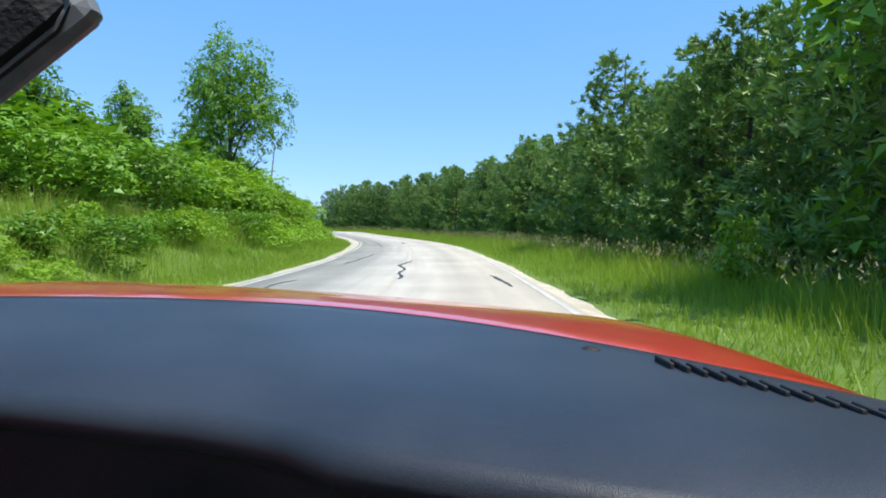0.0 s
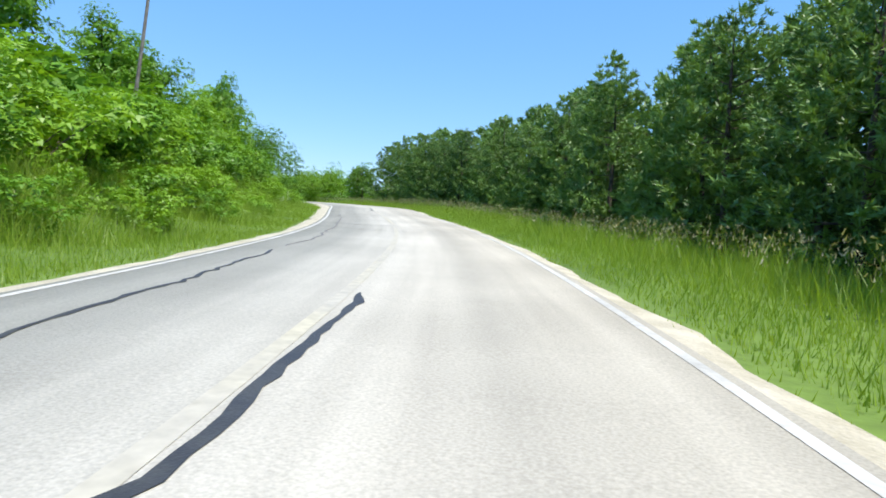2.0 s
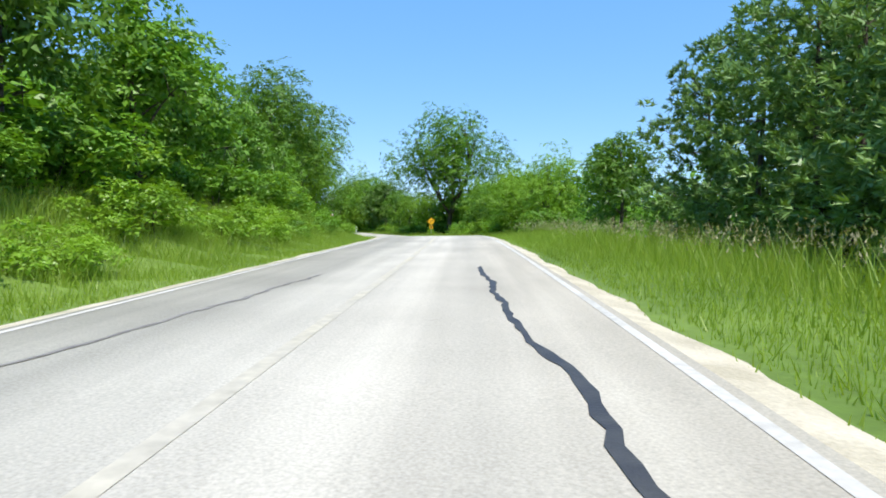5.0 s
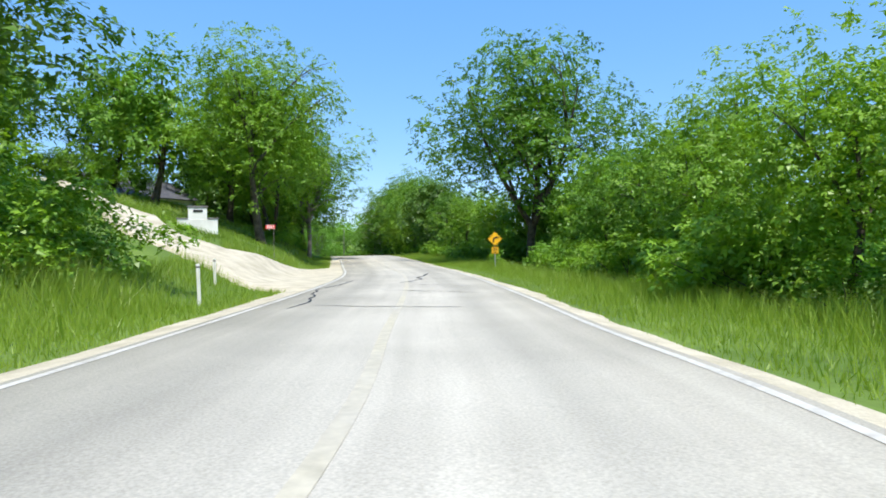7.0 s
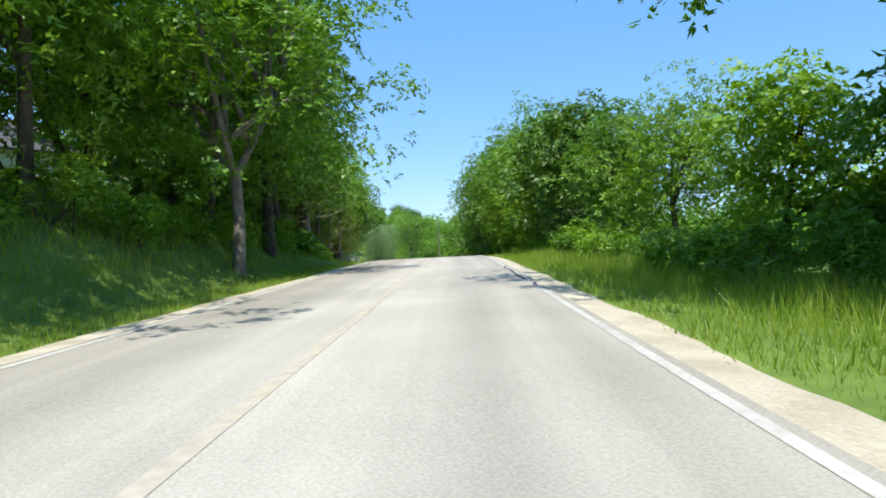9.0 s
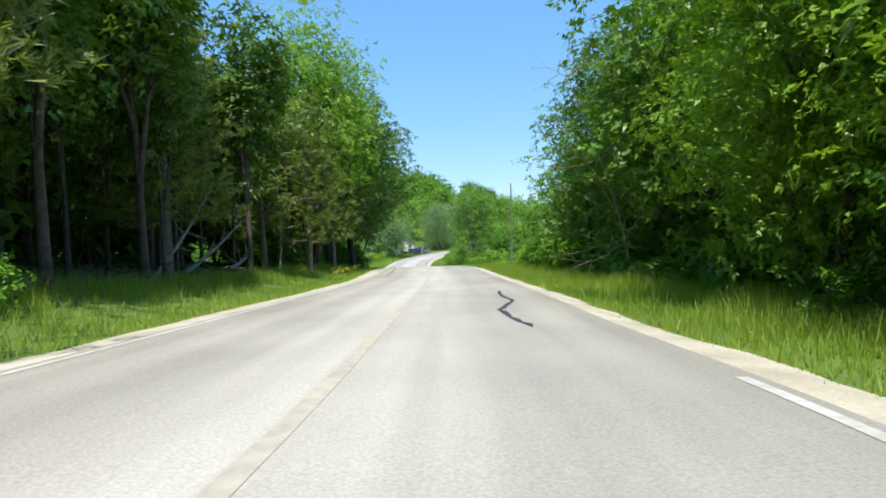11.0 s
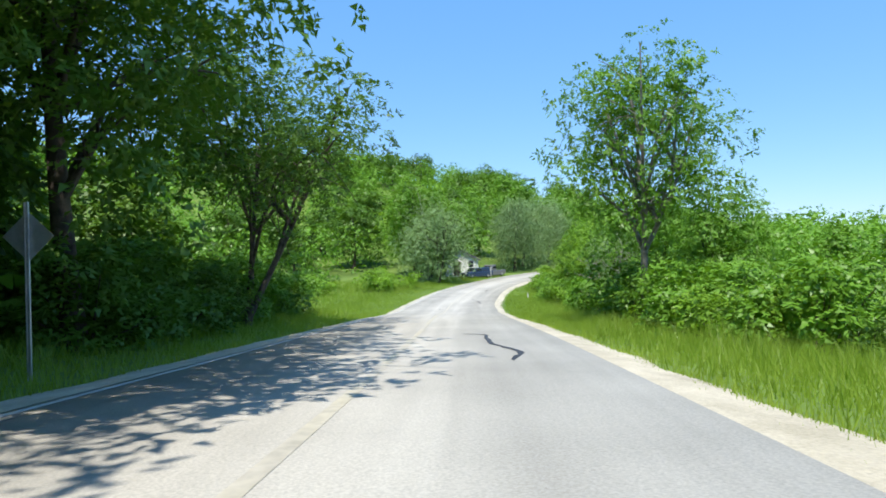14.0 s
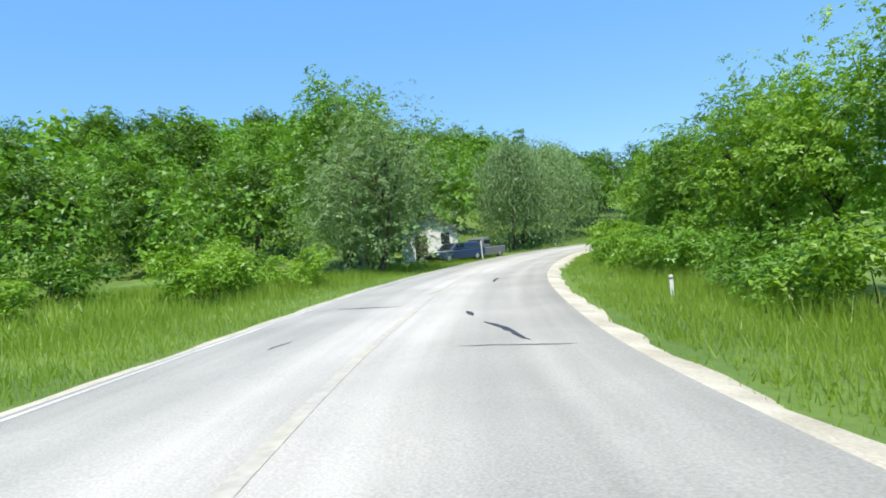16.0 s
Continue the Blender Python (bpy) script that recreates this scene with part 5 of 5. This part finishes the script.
# ================= buildings =================
def gable_house(m, w, l, eave, ridge, label, wall=SIDING, doors=(), windows=()):
    """A small gabled house: w across the gable (x), l along the ridge (y)."""
    ob = thing("house", m, label, "house")
    bm = bmesh.new()
    prof = [(-w / 2, -0.6), (w / 2, -0.6), (w / 2, eave), (0, ridge), (-w / 2, eave)]
    a = [bm.verts.new((x, -l / 2, z)) for x, z in prof]
    b = [bm.verts.new((x, l / 2, z)) for x, z in prof]
    bm.faces.new(a)
    bm.faces.new(b[::-1])
    for i in range(5):
        bm.faces.new((a[i], b[i], b[(i + 1) % 5], a[(i + 1) % 5]))
    bmesh.ops.recalc_face_normals(bm, faces=bm.faces)
    part("wall", bm, wall, ob)
    slope = math.degrees(math.atan2(ridge - eave, w / 2))
    run = math.hypot(ridge - eave, w / 2) + 0.5
    for side in (-1, 1):
        me = box(0, 0, 0, run, l + 0.9, 0.14, 0.02)
        bmesh.ops.transform(me, matrix=Matrix.Translation((side * (w / 4 + 0.12), 0, (eave + ridge) / 2 + 0.03)) @ pose(0, 0, 0, 0, side * slope, 0), verts=me.verts)
        part("roof", me, ROOF, ob, "dark shingle roof slope")
    for x, z, ww, hh in windows:
        win = part("window", box(x, -l / 2 - 0.02, z, ww + 0.16, 0.06, hh + 0.16, 0.01), WHITE, ob, "white window frame")
        part("pane", box(x, -l / 2 - 0.055, z, ww, 0.02, hh), PANE, win)
        part("sill", box(x, -l / 2 - 0.08, z - hh / 2 - 0.1, ww + 0.26, 0.14, 0.05, 0.01), WHITE, win)
    for x, ww, hh in doors:
        door = part("door", box(x, -l / 2 - 0.03, hh / 2, ww, 0.08, hh, 0.01), STEEL if ww > 1.5 else BARK, ob, "closed door")
        part("handle", box(x + ww * 0.4, -l / 2 - 0.09, hh * 0.47, 0.04, 0.05, 0.12, 0.008), BLACK, door)
    return ob


p = at(216.5, -25, -0.6)
gable_house(Matrix.Translation(p) @ pose(0, 0, 0, 0, 0, heading(196) - 30), 8.5, 11, 2.7, 4.8, "pale house with a dark roof behind the trees",
            windows=((-2.6, 1.5, 1.1, 1.2), (2.7, 1.5, 1.1, 1.2)), doors=((0, 1.0, 2.05),))
p = at(375, -10.8, 0.1)
gable_house(Matrix.Translation(p) @ pose(0, 0, 0, 0, 0, heading(345) + 8), 4.6, 6, 2.2, 3.5, "small white gabled building beside the bend", WHITE,
            windows=((1.3, 1.6, 0.7, 0.9),), doors=((-0.7, 1.0, 2.0),))


# ================= vehicles =================
def paint(name, color):
    m = mat(name, color, [c * 1.08 for c in color], 1.0, 0.28)
    m.node_tree.nodes["Principled BSDF"].inputs["Coat Weight"].default_value = 0.8
    return m


BLUE_PAINT, GREY_PAINT, RED_PAINT = paint("blue_car_paint", (0.025, 0.05, 0.11)), paint("grey_car_paint", (0.16, 0.16, 0.17)), paint("red_car_paint", (0.62, 0.045, 0.02))
RUBBER = mat("tyre_rubber", (0.02, 0.02, 0.02), (0.03, 0.03, 0.03), 8, 0.9, bump=0.3)
LENS = mat("headlight_lens", (0.75, 0.76, 0.78), (0.85, 0.86, 0.88), 3, 0.1)


def wheel(parent, x, y, r=0.33):
    side = 1 if x > 0 else -1
    prof = [(0.0, r * 0.62), (0.03, r * 0.93), (0.06, r), (0.17, r), (0.20, r * 0.93), (0.22, r * 0.62)]
    tyre = tube_mesh("tyre", [(np.array([(x - side * (0.2 - w), y, r) for w, _ in prof]), np.array([q for _, q in prof]))], RUBBER, 20)
    w = part("wheel", tyre, RUBBER, parent, "black tyre")
    rim = bmesh.new()
    bmesh.ops.create_cone(rim, cap_ends=True, segments=20, radius1=r * 0.63, radius2=r * 0.5, depth=0.05, matrix=Matrix.Translation((x - side * 0.0, y, r)) @ pose(0, 0, 0, 0, 90 * side, 0))
    part("rim", rim, STEEL, w, "silver wheel rim")


def parked_car(m, colour, label, tall=1.45, truck=False):
    """A plain parked car or pickup, nose along +y."""
    ob = thing("pickup_truck" if truck else "car", m, label, "truck" if truck else "car", "parked vehicles")
    L = 2.3
    lower = [(-L, 0.45), (-L, 0.95), (L - 0.1, 0.85), (L, 0.7), (L, 0.35), (1.9, 0.22), (-1.9, 0.22)]
    cabin = [(-0.3 if truck else -L + 0.2, 0.93), (-0.2 if truck else -L + 0.65, tall), (0.55, tall), (1.25, 0.9)]
    for name, prof, w, bev in (("body", lower, 0.88, 0.07), ("cabin", cabin, 0.78, 0.10)):
        bm = bmesh.new()
        a = [bm.verts.new((-w, y, z)) for y, z in prof]
        b = [bm.verts.new((w, y, z)) for y, z in prof]
        bm.faces.new(a)
        bm.faces.new(b[::-1])
        for i in range(len(prof)):
            bm.faces.new((a[i], b[i], b[(i + 1) % len(prof)], a[(i + 1) % len(prof)]))
        bmesh.ops.recalc_face_normals(bm, faces=bm.faces)
        bmesh.ops.bevel(bm, geom=list(bm.edges), offset=bev, segments=3, affect="EDGES", profile=0.5)
        part(name, bm, colour, ob)
    ws = box(0, 0, 0, 1.36, 0.012, 0.62, 0.0)
    bmesh.ops.transform(ws, matrix=Matrix.Translation((0, 0.93, (0.93 + tall) / 2)) @ pose(0, 0, 0, math.degrees(math.atan2(0.7, tall - 0.9))), verts=ws.verts)
    part("windshield", ws, PANE, ob, "dark windshield glass")
    for side in (-1, 1):
        part("side_window", box(side * 0.785, 0.2, (0.98 + tall) / 2, 0.012, 0.8, 0.30), PANE, ob, "dark side window")
        part("headlight", box(side * 0.62, L - 0.03, 0.68, 0.34, 0.08, 0.14, 0.03), LENS, ob, "clear headlight")
        part("mirror", box(side * 0.96, 0.95, 0.98, 0.18, 0.10, 0.13, 0.03), colour, ob)
        for y in (1.42, -1.40):
            wheel(ob, side * 0.86, y)
    part("bumper", box(0, L, 0.42, 1.7, 0.14, 0.18, 0.05), BLACK, ob, "dark bumper")
    part("grille", box(0, L + 0.0, 0.64, 0.8, 0.04, 0.16, 0.01), BLACK, ob, "dark grille")
    return ob


parked_car(Matrix.Translation(at(370.3, -6.6)) @ pose(0, 0, 0, 0, 0, heading(369) + 150), BLUE_PAINT, "blue car parked before the white building")
parked_car(Matrix.Translation(at(374, -5.9)) @ pose(0, 0, 0, 0, 0, heading(377) + 165), GREY_PAINT, "dark grey pickup parked beside the road", 1.7, True)
stake(371.2, -4.8, 1.6)


# ================= the car that carries the camera, at the start of its drive =================
DASH = mat("grained_dark_dashboard", (0.020, 0.025, 0.034), (0.030, 0.035, 0.045), 6, 0.42, bump=0.15, bump_scale=900, fine=300)
CABIN = mat("black_cabin_plastic", (0.010, 0.010, 0.011), (0.016, 0.016, 0.017), 6, 0.7, bump=0.2, bump_scale=200)
TRIM_GREY = mat("light_grey_trim", (0.12, 0.13, 0.14), (0.2, 0.21, 0.22), 6, 0.4)


def sheet(name, rows, material, thick=0.0):
    """A smooth sheet over a grid of rows of points, with a little thickness."""
    g = np.array(rows, float)
    k, w = g.shape[:2]
    v = g.reshape(-1, 3)
    i = np.arange(k * w).reshape(k, w)
    f = np.stack([i[:-1, :-1], i[:-1, 1:], i[1:, 1:], i[1:, :-1]], axis=-1).reshape(-1, 4)
    me = smooth(mesh_of(name, v, f, material))
    if thick:
        bm = bmesh.new()
        bm.from_mesh(me)
        bmesh.ops.recalc_face_normals(bm, faces=bm.faces)
        bmesh.ops.solidify(bm, geom=bm.faces[:], thickness=thick)
        bm.to_mesh(me)
        bm.free()
    return me


def own_car():
    """A red car: hood, dashboard, mirror, pillars and roof; local x to its right, y ahead, on the road's surface."""
    car = thing("car", pose(-0.25, 0.03, -0.02, 0, 1.2, 0), "red car with dark grained dashboard on the road", "car")
    xs = np.linspace(-0.80, 0.80, 33)
    far_y, far_z = 1.13 - 1.0 * xs ** 2, 0.945 - 0.05 * xs
    near_y = np.interp(xs, [-0.8, -0.2, 0.02, 0.09, 0.15, 0.25, 0.46, 0.8], [0.67, 0.65, 0.598, 0.568, 0.52, 0.487, 0.418, 0.33])
    near_z = 0.905 - 0.01 * xs
    rows = []
    for t in np.linspace(0, 1, 13):
        y = far_y * (1 - t) + near_y * t
        z = far_z * (1 - t) + near_z * t + 0.010 * math.sin(t * math.pi) + 0.012 * math.sin(t ** 3 * math.pi)
        rows.append(np.c_[xs, y, z])
    for dy, dz in ((-0.008, -0.004), (-0.013, -0.012), (-0.010, -0.024)):
        rows.append(np.c_[xs, near_y + dy, near_z + dz])
    dash = part("dashboard", sheet("dashboard", rows, DASH, -0.01), DASH, car, "dark grained plastic dashboard top")
    face = []
    for dy, z in ((0.012, 0.884), (0.03, 0.84), (0.06, 0.72), (0.03, 0.58), (0.12, 0.40), (0.30, 0.22)):
        face.append(np.c_[xs, near_y - 0.02 + dy, np.full(len(xs), z)])
    part("lower_dashboard", sheet("lower_dashboard", face, CABIN, -0.01), CABIN, car, "black lower dashboard")
    part("base_seal", sheet("base_seal", [np.c_[xs, far_y - 0.006, far_z + 0.001], np.c_[xs, far_y + 0.01, far_z + 0.007], np.c_[xs, far_y + 0.03, far_z - 0.004]], CABIN, -0.004), CABIN, car, "black windshield base seal")
    for k in range(13):
        slat = box(0.50 + k * 0.0120, 0.775 - k * 0.020, 0.9345 - 0.0005 * k, 0.006, 0.055, 0.012, 0.002)
        part("vent_slat", slat, CABIN, dash)
    dome = bmesh.new()
    bmesh.ops.create_uvsphere(dome, u_segments=14, v_segments=8, radius=0.014, matrix=Matrix.Translation((0.43, 0.86, 0.932)) @ Matrix.Diagonal((1, 1, 0.6, 1)))
    part("light_sensor", dome, CABIN, dash)
    for z in (0.80, 0.765, 0.73):
        part("vent_louver", box(-0.05, 0.60, z, 0.30, 0.02, 0.008, 0.002), CABIN, dash)
    # red outside
    hood = []
    hx = np.linspace(-0.84, 0.84, 33)
    for t in np.linspace(0, 1, 15):
        y0 = 1.155 - 0.95 * hx ** 2
        y1 = 2.25 - 0.22 * hx ** 2
        y = y0 * (1 - t) + y1 * t
        hood.append(np.c_[hx, y, 0.938 - 0.02 * (y - 1.15) - 0.045 * (y - 1.15) ** 2 - 0.05 * hx - 0.03 * hx ** 2 - 0.02 * np.clip((abs(hx) - 0.7) / 0.14, 0, 1) ** 2 - 0.012 * (t < 0.01)])
    part("hood", sheet("hood", hood, RED_PAINT, -0.012), RED_PAINT, car, "glossy red hood")
    for side in (-1, 1):
        flank = []
        for f, z in ((0.845, 0.80), (0.885, 0.72), (0.90, 0.58), (0.89, 0.42), (0.86, 0.28)):
            ys = np.linspace(2.05, -2.1, 40)
            arch = np.maximum(np.clip(0.37 ** 2 - (ys - 1.38) ** 2, 0, 1), np.clip(0.37 ** 2 - (ys + 1.3) ** 2, 0, 1)) ** 0.5 + 0.33
            zz = np.maximum(np.full(40, z) + 0.09 * (z > 0.75) * (ys < 0.6), np.where(arch > 0.34, arch, 0))
            flank.append(np.c_[np.full(40, side * f), ys, zz])
        part("fender", sheet("fender", flank, RED_PAINT, 0.01), RED_PAINT, car, "glossy red body side")
        part("pillar", tube_mesh("pillar", [(bent((side * 0.83, 0.66, 0.88), (side * 0.60, -0.12, 1.36), (0, 0, 0.03), 7), np.full(7, 0.04))], CABIN, 8), CABIN, car, "black windshield pillar")
        part("pillar", tube_mesh("pillar", [(bent((side * 0.80, -0.75, 0.88), (side * 0.60, -0.68, 1.38), (0, 0, 0), 4), np.full(4, 0.045))], CABIN, 8), CABIN, car, "black door pillar")
        part("pillar", tube_mesh("pillar", [(bent((side * 0.76, -1.95, 0.95), (side * 0.58, -1.35, 1.34), (0, 0, 0.03), 5), np.full(5, 0.06))], RED_PAINT, 8), RED_PAINT, car, "red rear pillar")
        part("headlight", box(side * 0.62, 2.07, 0.66, 0.32, 0.12, 0.13, 0.04), LENS, car, "clear headlight")
        part("side_mirror", box(side * 0.98, 0.52, 0.96, 0.18, 0.10, 0.12, 0.035), RED_PAINT, car, "red side mirror")
        for y in (1.38, -1.3):
            wheel(car, side * 0.88, y, 0.31)
    roof = []
    rx = np.linspace(-0.62, 0.62, 15)
    for y in np.linspace(-0.10, -1.40, 9):
        roof.append(np.c_[rx, np.full(15, y) + 0.06 * (y > -0.2) * (1 - (rx / 0.62) ** 2), 1.40 + 0.03 * (1 - (rx / 0.62) ** 2) - 0.04 * abs((y + 0.7) / 0.7) ** 2])
    part("roof", sheet("roof", roof, RED_PAINT, 0.02), RED_PAINT, car, "red roof")
    deck = [np.c_[rx * 1.3, np.full(15, y), np.full(15, z)] for y, z in ((-1.62, 1.10), (-1.8, 0.98), (-2.1, 0.93), (-2.22, 0.80), (-2.25, 0.4))]
    part("tailgate", sheet("tailgate", deck, RED_PAINT, 0.012), RED_PAINT, car, "red tailgate")
    part("front_bumper", box(0, 2.14, 0.46, 1.72, 0.16, 0.30, 0.07), RED_PAINT, car, "red bumper")
    part("grille", box(0, 2.225, 0.5, 0.9, 0.02, 0.14, 0.01), BLACK, car, "black grille")
    part("floor", box(0, -0.7, 0.22, 1.6, 2.9, 0.04, 0.01), CABIN, car, "black cabin floor")
    mirror = part("rear_view_mirror", box(0, 0, 0, 0.17, 0.035, 0.06, 0.025), CABIN, car, "black rear-view mirror")
    mirror.matrix_local = Matrix.Translation((-0.102, 0.43, 1.195)) @ pose(0, 0, 0, 0, -43, 8)
    rim = part("mirror_rim", box(0.004, 0.010, -0.002, 0.175, 0.030, 0.066, 0.012), TRIM_GREY, mirror, "light grey rim")
    part("mirror_stem", tube_mesh("mirror_stem", [(np.array([(-0.125, 0.44, 1.225), (-0.16, 0.40, 1.30), (-0.16, 0.33, 1.37)]), np.array([0.014, 0.012, 0.012]))], CABIN, 8), CABIN, car)
    ant = part("antenna", tube_mesh("antenna", [(np.array([(0.865, 0.82, 0.80), (0.875, 0.79, 1.2), (0.885, 0.74, 1.75)]), np.array([0.006, 0.004, 0.0025]))], BLACK, 6), BLACK, car, "thin black whip antenna")
    part("antenna_base", box(0.865, 0.82, 0.805, 0.03, 0.03, 0.03, 0.008), BLACK, ant)


own_car()


# ================= dead wood =================
def dead_wood(s, d, h, lean, turn, label, seed, name="dead_tree", twigs=16, thick=0.07, spread=0.35, dz=-0.2):
    """A bare dead tree or fallen trunk with its broken branches."""
    rng = np.random.default_rng(seed)
    ob = thing(name, Matrix.Translation(at(s, d, dz)) @ pose(0, 0, 0, 0, lean, turn), label, "dead tree", "dead wood")
    spine = bent((0, 0, 0), (rng.normal(0, 0.05) * h, rng.normal(0, 0.05) * h, h), (0.04 * h, 0.02 * h, 0), 9)
    part("trunk", tube_mesh("trunk", [(spine, np.linspace(thick, thick * 0.2, 9))], DEAD, 7), DEAD, ob)
    for k in range(twigs):
        a = spine[rng.integers(2, 9)]
        e = a + unit(rng.normal(0, 1, (1, 3)) * (1, 1, 0.4) + (0, 0, 0.5))[0] * h * spread * rng.uniform(0.4, 1.2)
        tubes = [(bent(a, e, rng.normal(0, 0.06, 3) * h * spread, 5), np.linspace(thick * 0.35, thick * 0.08, 5))]
        for _ in range(3):
            f = tubes[0][0][rng.integers(1, 5)]
            tubes.append((bent(f, f + (e - a) * 0.35 + rng.normal(0, 0.12, 3) * h * spread, (0, 0, 0.03), 3), np.linspace(thick * 0.16, thick * 0.05, 3)))
        part("branch", tube_mesh("branch", tubes, DEAD, 4), DEAD, ob)


DEAD = mat("bleached_dead_wood", (0.20, 0.17, 0.13), (0.36, 0.32, 0.26), 5, 0.95, bump=0.6, bump_scale=25)
dead_wood(262, -8.6, 7.0, -4, heading(262), "bare grey dead tree at the wood's edge", 1, twigs=22, thick=0.08)
dead_wood(251, -10.0, 5.0, 62, heading(253) + 75, "pale fallen trunk leaning in the wood", 2, "fallen_trunk", 6, 0.12, 0.2)
dead_wood(254, -9.0, 5.0, 76, heading(256) + 100, "pale fallen trunk in the wood", 3, "fallen_trunk", 6, 0.11, 0.2, 0.3)
dead_wood(247, -9.4, 4.5, 40, heading(249) + 60, "broken pale trunk leaning in the wood", 4, "fallen_trunk", 5, 0.09, 0.25)
dead_wood(252, 8.8, 9.5, -16, heading(252), "bare grey dead tree among the leafy trees", 5, twigs=26, thick=0.045)
dead_wood(318, 8.6, 3.9, 12, heading(318), "bare grey dead branches above the bushes", 6, twigs=18, thick=0.05)
dead_wood(322, 9.4, 4.2, -8, heading(322), "bare grey dead branches above the bushes", 7, twigs=18, thick=0.05)
dead_wood(361, -9.6, 11.8, 1, heading(361), "thin dead top branches above the grey-green tree", 8, twigs=26, thick=0.07, spread=0.12)
